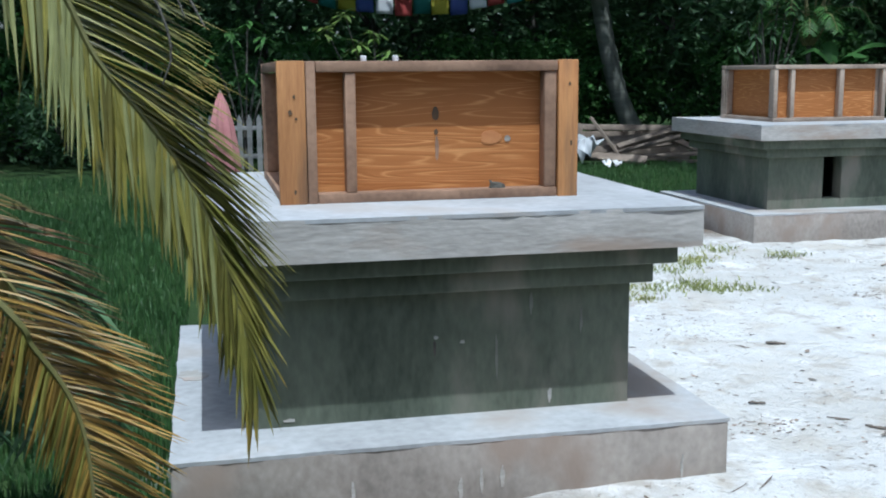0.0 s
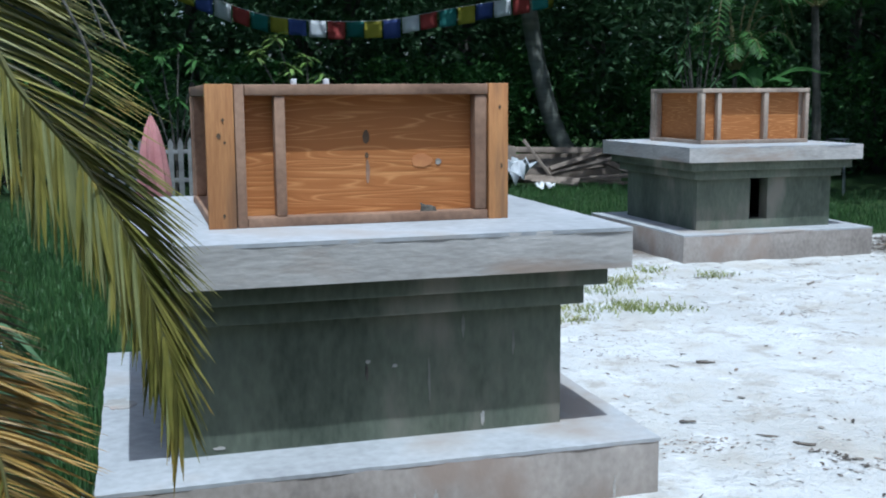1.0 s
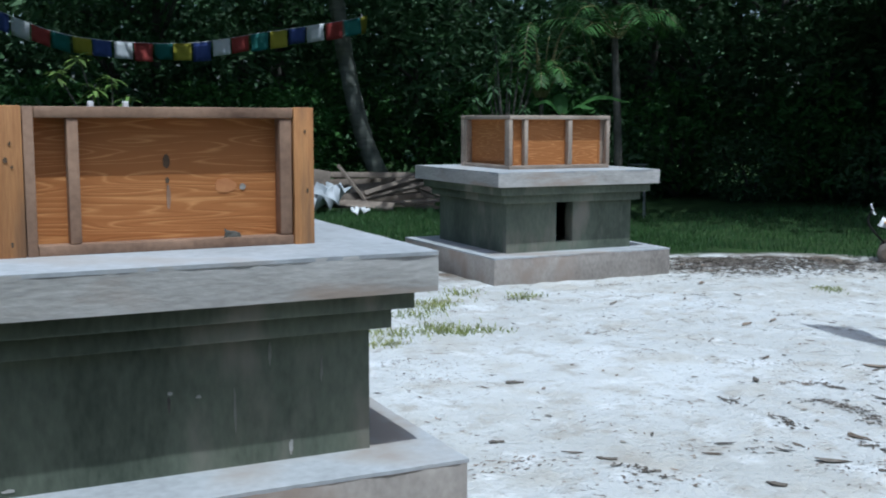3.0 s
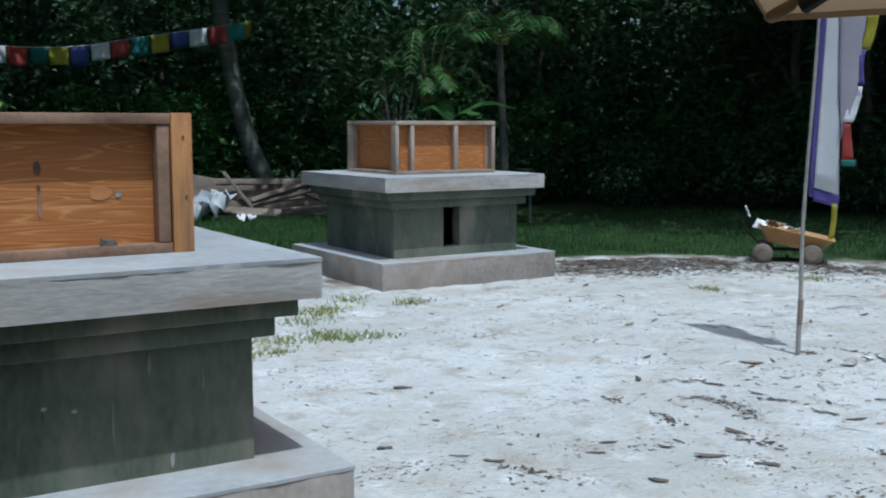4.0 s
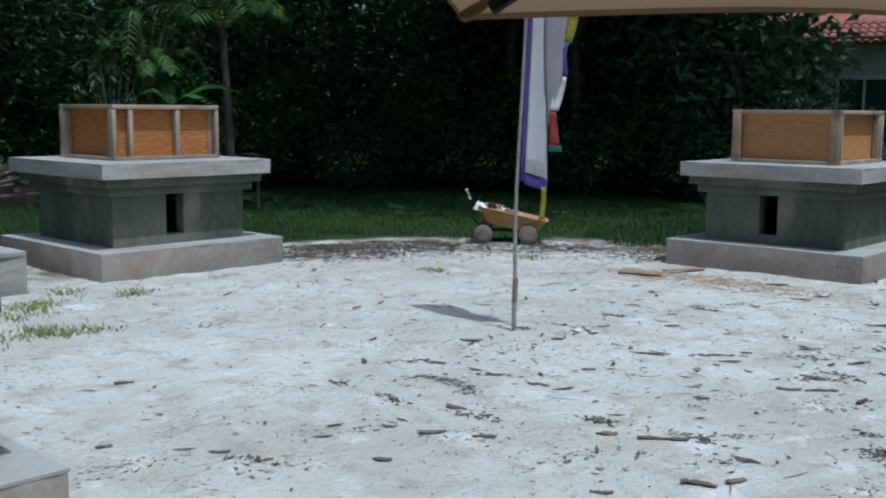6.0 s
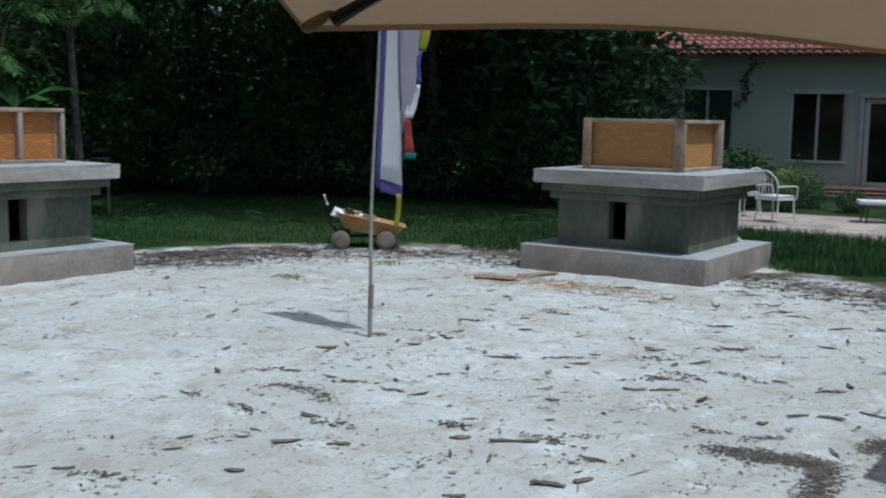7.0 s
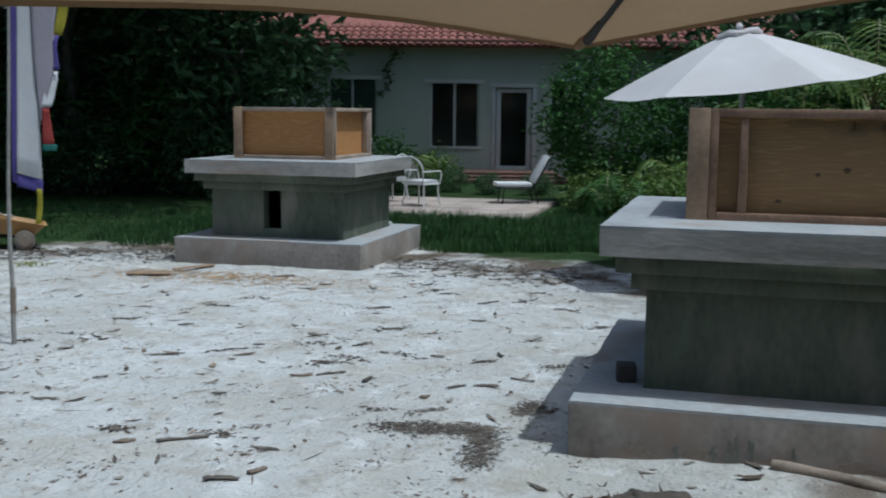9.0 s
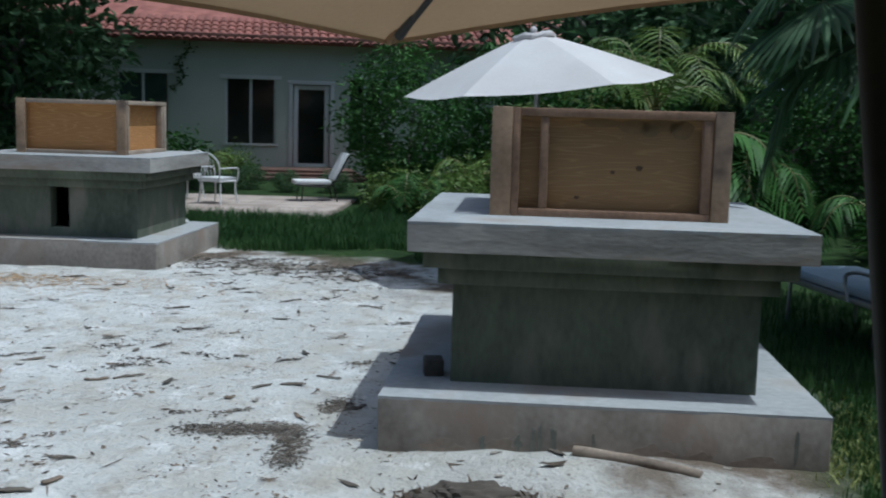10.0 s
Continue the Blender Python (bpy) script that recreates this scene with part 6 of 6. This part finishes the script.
def bark_piece(x, y, ln, w, rz, seed, mat=MULCH, label="curled dark bark piece lying on sand"):
    """A single curled strip of bark with torn ends."""
    r = random.Random(seed)
    vs, fs = [], []
    n, k = 9, 5
    bend = r.uniform(-0.25, 0.25)
    for i in range(n):
        u = i / (n - 1) - 0.5
        ww = w * (0.35 + 0.5 * math.cos(2.6 * u)) * r.uniform(0.45, 1.25)
        for j in range(k):
            a = (j / (k - 1) - 0.5) * 2.4
            vs.append((u * ln + r.uniform(-1, 1) * ln * 0.02, bend * ln * (u * u * 4 - 0.5) * 0.5 + 0.5 * ww * math.sin(a), 0.004 + 0.16 * ww * math.cos(a) + 0.05 * ln * u * u + r.uniform(0, 0.006)))
    for i in range(n - 1):
        for j in range(k - 1):
            b = i * k + j
            fs.append((b, b + 1, b + k + 1, b + k))
    ob = raw("bark_piece", vs, fs, mat, smooth=True)
    ob.matrix_world = pose(x, y, ground_z(x, y) - 0.003, 0, 0, rz)
    md = ob.modifiers.new("thickness", "SOLIDIFY")
    md.thickness = 0.004
    return tagged(ob, label, "bark", "bark pieces on the sand")


for k, (x, y, ln, w, rz) in enumerate(((-1.42, -1.75, 0.11, 0.05, -50), (-1.30, -2.0, 0.25, 0.05, -52), (0.05, -2.0, 0.14, 0.05, -60), (0.17, -2.14, 0.20, 0.045, -40), (-1.9, -1.35, 0.12, 0.045, -45), (-1.74, -2.46, 0.16, 0.06, -75),
                                         (-1.60, -2.56, 0.10, 0.06, -20), (-0.13, -2.86, 0.07, 0.06, -30), (0.11, -2.97, 0.13, 0.04, -40), (0.20, -3.13, 0.15, 0.05, -70), (0.45, -3.29, 0.16, 0.025, -100), (-2.95, -0.6, 0.10, 0.04, -40),
                                         (-0.35, -0.85, 0.09, 0.03, -45), (0.75, -1.35, 0.08, 0.03, -70), (1.6, -2.0, 0.13, 0.035, -50), (2.4, -1.6, 0.20, 0.05, -55), (1.2, -0.5, 0.12, 0.03, -40), (-2.6, 0.9, 0.11, 0.05, -30),
                                         (-2.5, -1.25, 0.09, 0.04, -60), (0.9, -2.6, 0.10, 0.03, -80), (2.9, -2.4, 0.22, 0.035, -35), (-3.3, -0.15, 0.08, 0.035, -20), (-0.5, -1.75, 0.08, 0.03, -65), (-2.1, -2.2, 0.10, 0.045, -50))):
    bark_piece(x, y, ln, w, rz, 300 + k, LITTER if k in (0, 2, 6, 7) else MULCH, "curled light brown bark piece on sand" if k in (0, 2, 6, 7) else "curled dark bark piece lying on sand")


# ---------------------------------------------------------------- marks on the concrete
def mark(parent, m, w, h, mat, label, seed, name="blemish"):
    """A thin irregular drip, chip or streak on a concrete face; drawn in the x-z plane of m."""
    r = random.Random(seed)
    bm = bmesh.new()
    o = r.uniform(0, 50)
    ring = []
    for a in [2 * math.pi * k / 36 for k in range(36)]:
        q = 0.8 + 0.45 * noise.noise((1.6 * math.cos(a), 1.6 * math.sin(a), o)) + 0.18 * noise.noise((5 * math.cos(a), 5 * math.sin(a), o))
        ring.append(bm.verts.new((w * math.cos(a) * q, 0, h * math.sin(a) * q)))
    f = bm.faces.new(ring)
    ext = bmesh.ops.extrude_face_region(bm, geom=[f])
    bmesh.ops.translate(bm, vec=(0, 0.004, 0), verts=[v for v in ext["geom"] if isinstance(v, bmesh.types.BMVert)])
    bmesh.ops.recalc_face_normals(bm, faces=bm.faces[:])
    ob = mesh_object(name, bm, mat, parent, label)
    ob.matrix_basis = m
    return ob


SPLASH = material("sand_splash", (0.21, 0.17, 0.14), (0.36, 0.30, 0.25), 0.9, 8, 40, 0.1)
plinths = [o for o in scene.objects if o.name.startswith("concrete_plinth")]
pa = min(plinths, key=lambda o: (o.location - Vector((A[0], A[1], 0))).length)
pd = min(plinths, key=lambda o: (o.location - Vector((D[0], D[1], 0))).length)
for k, (x, z, w, h, mt) in enumerate(((0.341, 0.705, 0.008, 0.05, STREAK), (0.42, 0.322, 0.010, 0.036, CONCRETE), (-0.619, 0.294, 0.03, 0.008, CONCRETE_TOP), (-0.05, 0.545, 0.007, 0.035, RUBBER),
                                      (-0.045, 0.585, 0.012, 0.008, CONCRETE), (0.061, 0.561, 0.012, 0.009, CONCRETE), (0.55, 0.62, 0.006, 0.06, STREAK), (0.20, 0.50, 0.006, 0.11, STREAK))):
    mark(pa, pose(x, -PILLAR - 0.0035, z), w, h, mt, "pale mortar drip" if mt is not RUBBER else "dark stain", k)
mark(pa, pose(-0.985, 0.05, 0.2725, -90, 0, 4), 0.075, 0.10, CONCRETE, "grey worn patch in the skim", 61)
for k, (y, z, w, h) in enumerate(((0.332, 0.09, 0.016, 0.075), (0.402, 0.07, 0.02, 0.05), (0.236, 0.10, 0.018, 0.09), (0.30, 0.10, 0.013, 0.08), (0.568, 0.06, 0.02, 0.05), (-0.88, 0.12, 0.014, 0.09), (0.05, 0.09, 0.012, 0.06))):
    # local y of this plinth runs along the world's -x, its -x along the world's -y
    mark(pd, pose(y, BASE + 0.045 + 0.0035, z, 0, 0, 180), w, h, STREAK, "dark water streak", 80 + k)
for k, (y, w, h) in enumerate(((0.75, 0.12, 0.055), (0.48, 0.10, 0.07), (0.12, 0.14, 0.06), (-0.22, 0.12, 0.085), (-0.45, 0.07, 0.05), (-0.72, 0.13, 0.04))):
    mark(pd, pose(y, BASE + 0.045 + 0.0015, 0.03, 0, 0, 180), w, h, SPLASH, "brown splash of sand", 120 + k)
for k, (x, w, h) in enumerate(((-0.02, 0.012, 0.05), (0.06, 0.008, 0.06), (0.14, 0.010, 0.045), (0.86, 0.008, 0.05), (-0.42, 0.009, 0.05))):
    mark(pa, pose(x, -BASE - 0.0035, 0.08 + 0.02 * (k % 3)), w, h, CONCRETE_TOP, "pale drip of cement", 160 + k)


# ---------------------------------------------------------------- grass
def grass(name, seed, count, place, height, label):
    r = np.random.default_rng(seed)
    vs, fs = [], []
    for x, y in place(r, count):
        z = ground_z(x, y)
        a, b = r.uniform(0, 6.28), r.uniform(0, 6.28)
        h = height * r.uniform(0.5, 1.3)
        w = 0.0035 + 0.003 * r.random()
        dx, dy = math.cos(a) * w, math.sin(a) * w
        q = 2.2 if "tuft" in name else 0.5
        lx, ly = math.cos(b) * h * q * r.random(), math.sin(b) * h * q * r.random()
        i = len(vs)
        vs += [(x - dx, y - dy, z - 0.005), (x + dx, y + dy, z - 0.005), (x + dx * 0.7 + lx * 0.35, y + dy * 0.7 + ly * 0.35, z + h * 0.6), (x - dx * 0.7 + lx * 0.35, y - dy * 0.7 + ly * 0.35, z + h * 0.6), (x + lx, y + ly, z + h)]
        fs += [(i, i + 1, i + 2, i + 3), (i + 3, i + 2, i + 4)]
    ob = raw(name, vs, fs, DRY_GRASS if "tuft" in name else GRASS)
    return tagged(ob, label, "grass", kind="stuff")


def outside(r, n, x0, x1, y0, y1, rad=6.05):
    got = []
    while len(got) < n:
        p = r.uniform((x0, y0), (x1, y1), (n, 2))
        for x, y in p:
            if math.hypot(x - 0.1, y) + 1.2 * noise.noise((x * 0.8, y * 0.8, 0.5)) > rad and not any(abs(x - q[0]) < 1.06 and abs(y - q[1]) < 1.06 for q in (A, B, C, D)):
                got.append((x, y))
                if len(got) == n:
                    break
    return got


grass("lawn_grass", 1, 48000, lambda r, n: outside(r, n, -9.6, -6.02, -2.0, 9.0, 4.5), 0.10, "lush green grass beside the plinth")
grass("lawn_grass", 2, 34000, lambda r, n: outside(r, n, -9.5, 3.5, 5.2, 12.5), 0.10, "green lawn grass behind the plinths")
grass("lawn_grass", 3, 26000, lambda r, n: outside(r, n, 5.0, 9.1, -4.5, 3.5), 0.13, "long green grass along the terrace")
grass("lawn_grass", 7, 16000, lambda r, n: outside(r, n, 5.6, 11.0, -7.5, -1.3), 0.13, "long green grass beside the terrace")
grass("lawn_grass", 4, 11000, lambda r, n: outside(r, n, 2.0, 9.5, 3.5, 10.0), 0.07, "short shaded lawn grass")
grass("lawn_grass", 5, 9000, lambda r, n: outside(r, n, -1.6, 4.5, -9.0, -5.6), 0.11, "green grass behind the shaded plinth")
TUFTS = [(-1.94, 3.56, 0.22), (-1.90, 3.50, 0.14), (-2.30, 2.56, 0.14), (-2.37, 2.54, 0.24), (-2.08, 2.38, 0.16), (-2.74, 2.55, 0.16), (-1.42, 4.01, 0.13), (-1.02, 3.56, 0.14), (1.85, 2.71, 0.12), (3.27, 2.61, 0.14), (-2.9, 2.2, 0.12), (-2.2, 3.2, 0.15), (-0.32, -6.19, 0.26), (-0.6, -6.1, 0.2), (-0.85, -6.05, 0.15), (0.1, -6.35, 0.26)]


def tuft_points(r, n):
    out = []
    for x, y, s in TUFTS:
        k = int(n * s / 1.6)
        out += [(x + a * s, y + b * s * 0.8) for a, b in r.normal(0, 0.75, (k, 2))]
    return out


grass("lawn_grass", 9, 5000, lambda r, n: outside(r, n, 8.5, 9.35, -2.4, 2.2), 0.17, "long grass along the terrace edge")
grass("lawn_grass", 10, 3500, lambda r, n: outside(r, n, 8.9, 12.6, -2.7, -1.35), 0.16, "long grass along the terrace side")
grass("lawn_grass", 8, 3500, lambda r, n: outside(r, n, -1.6, 1.0, -7.0, -6.0, 5.4), 0.06, "patchy green grass beside the plinth")
grass("grass_tufts", 6, 1100, tuft_points, 0.045, "sparse green grass tufts growing in sand")
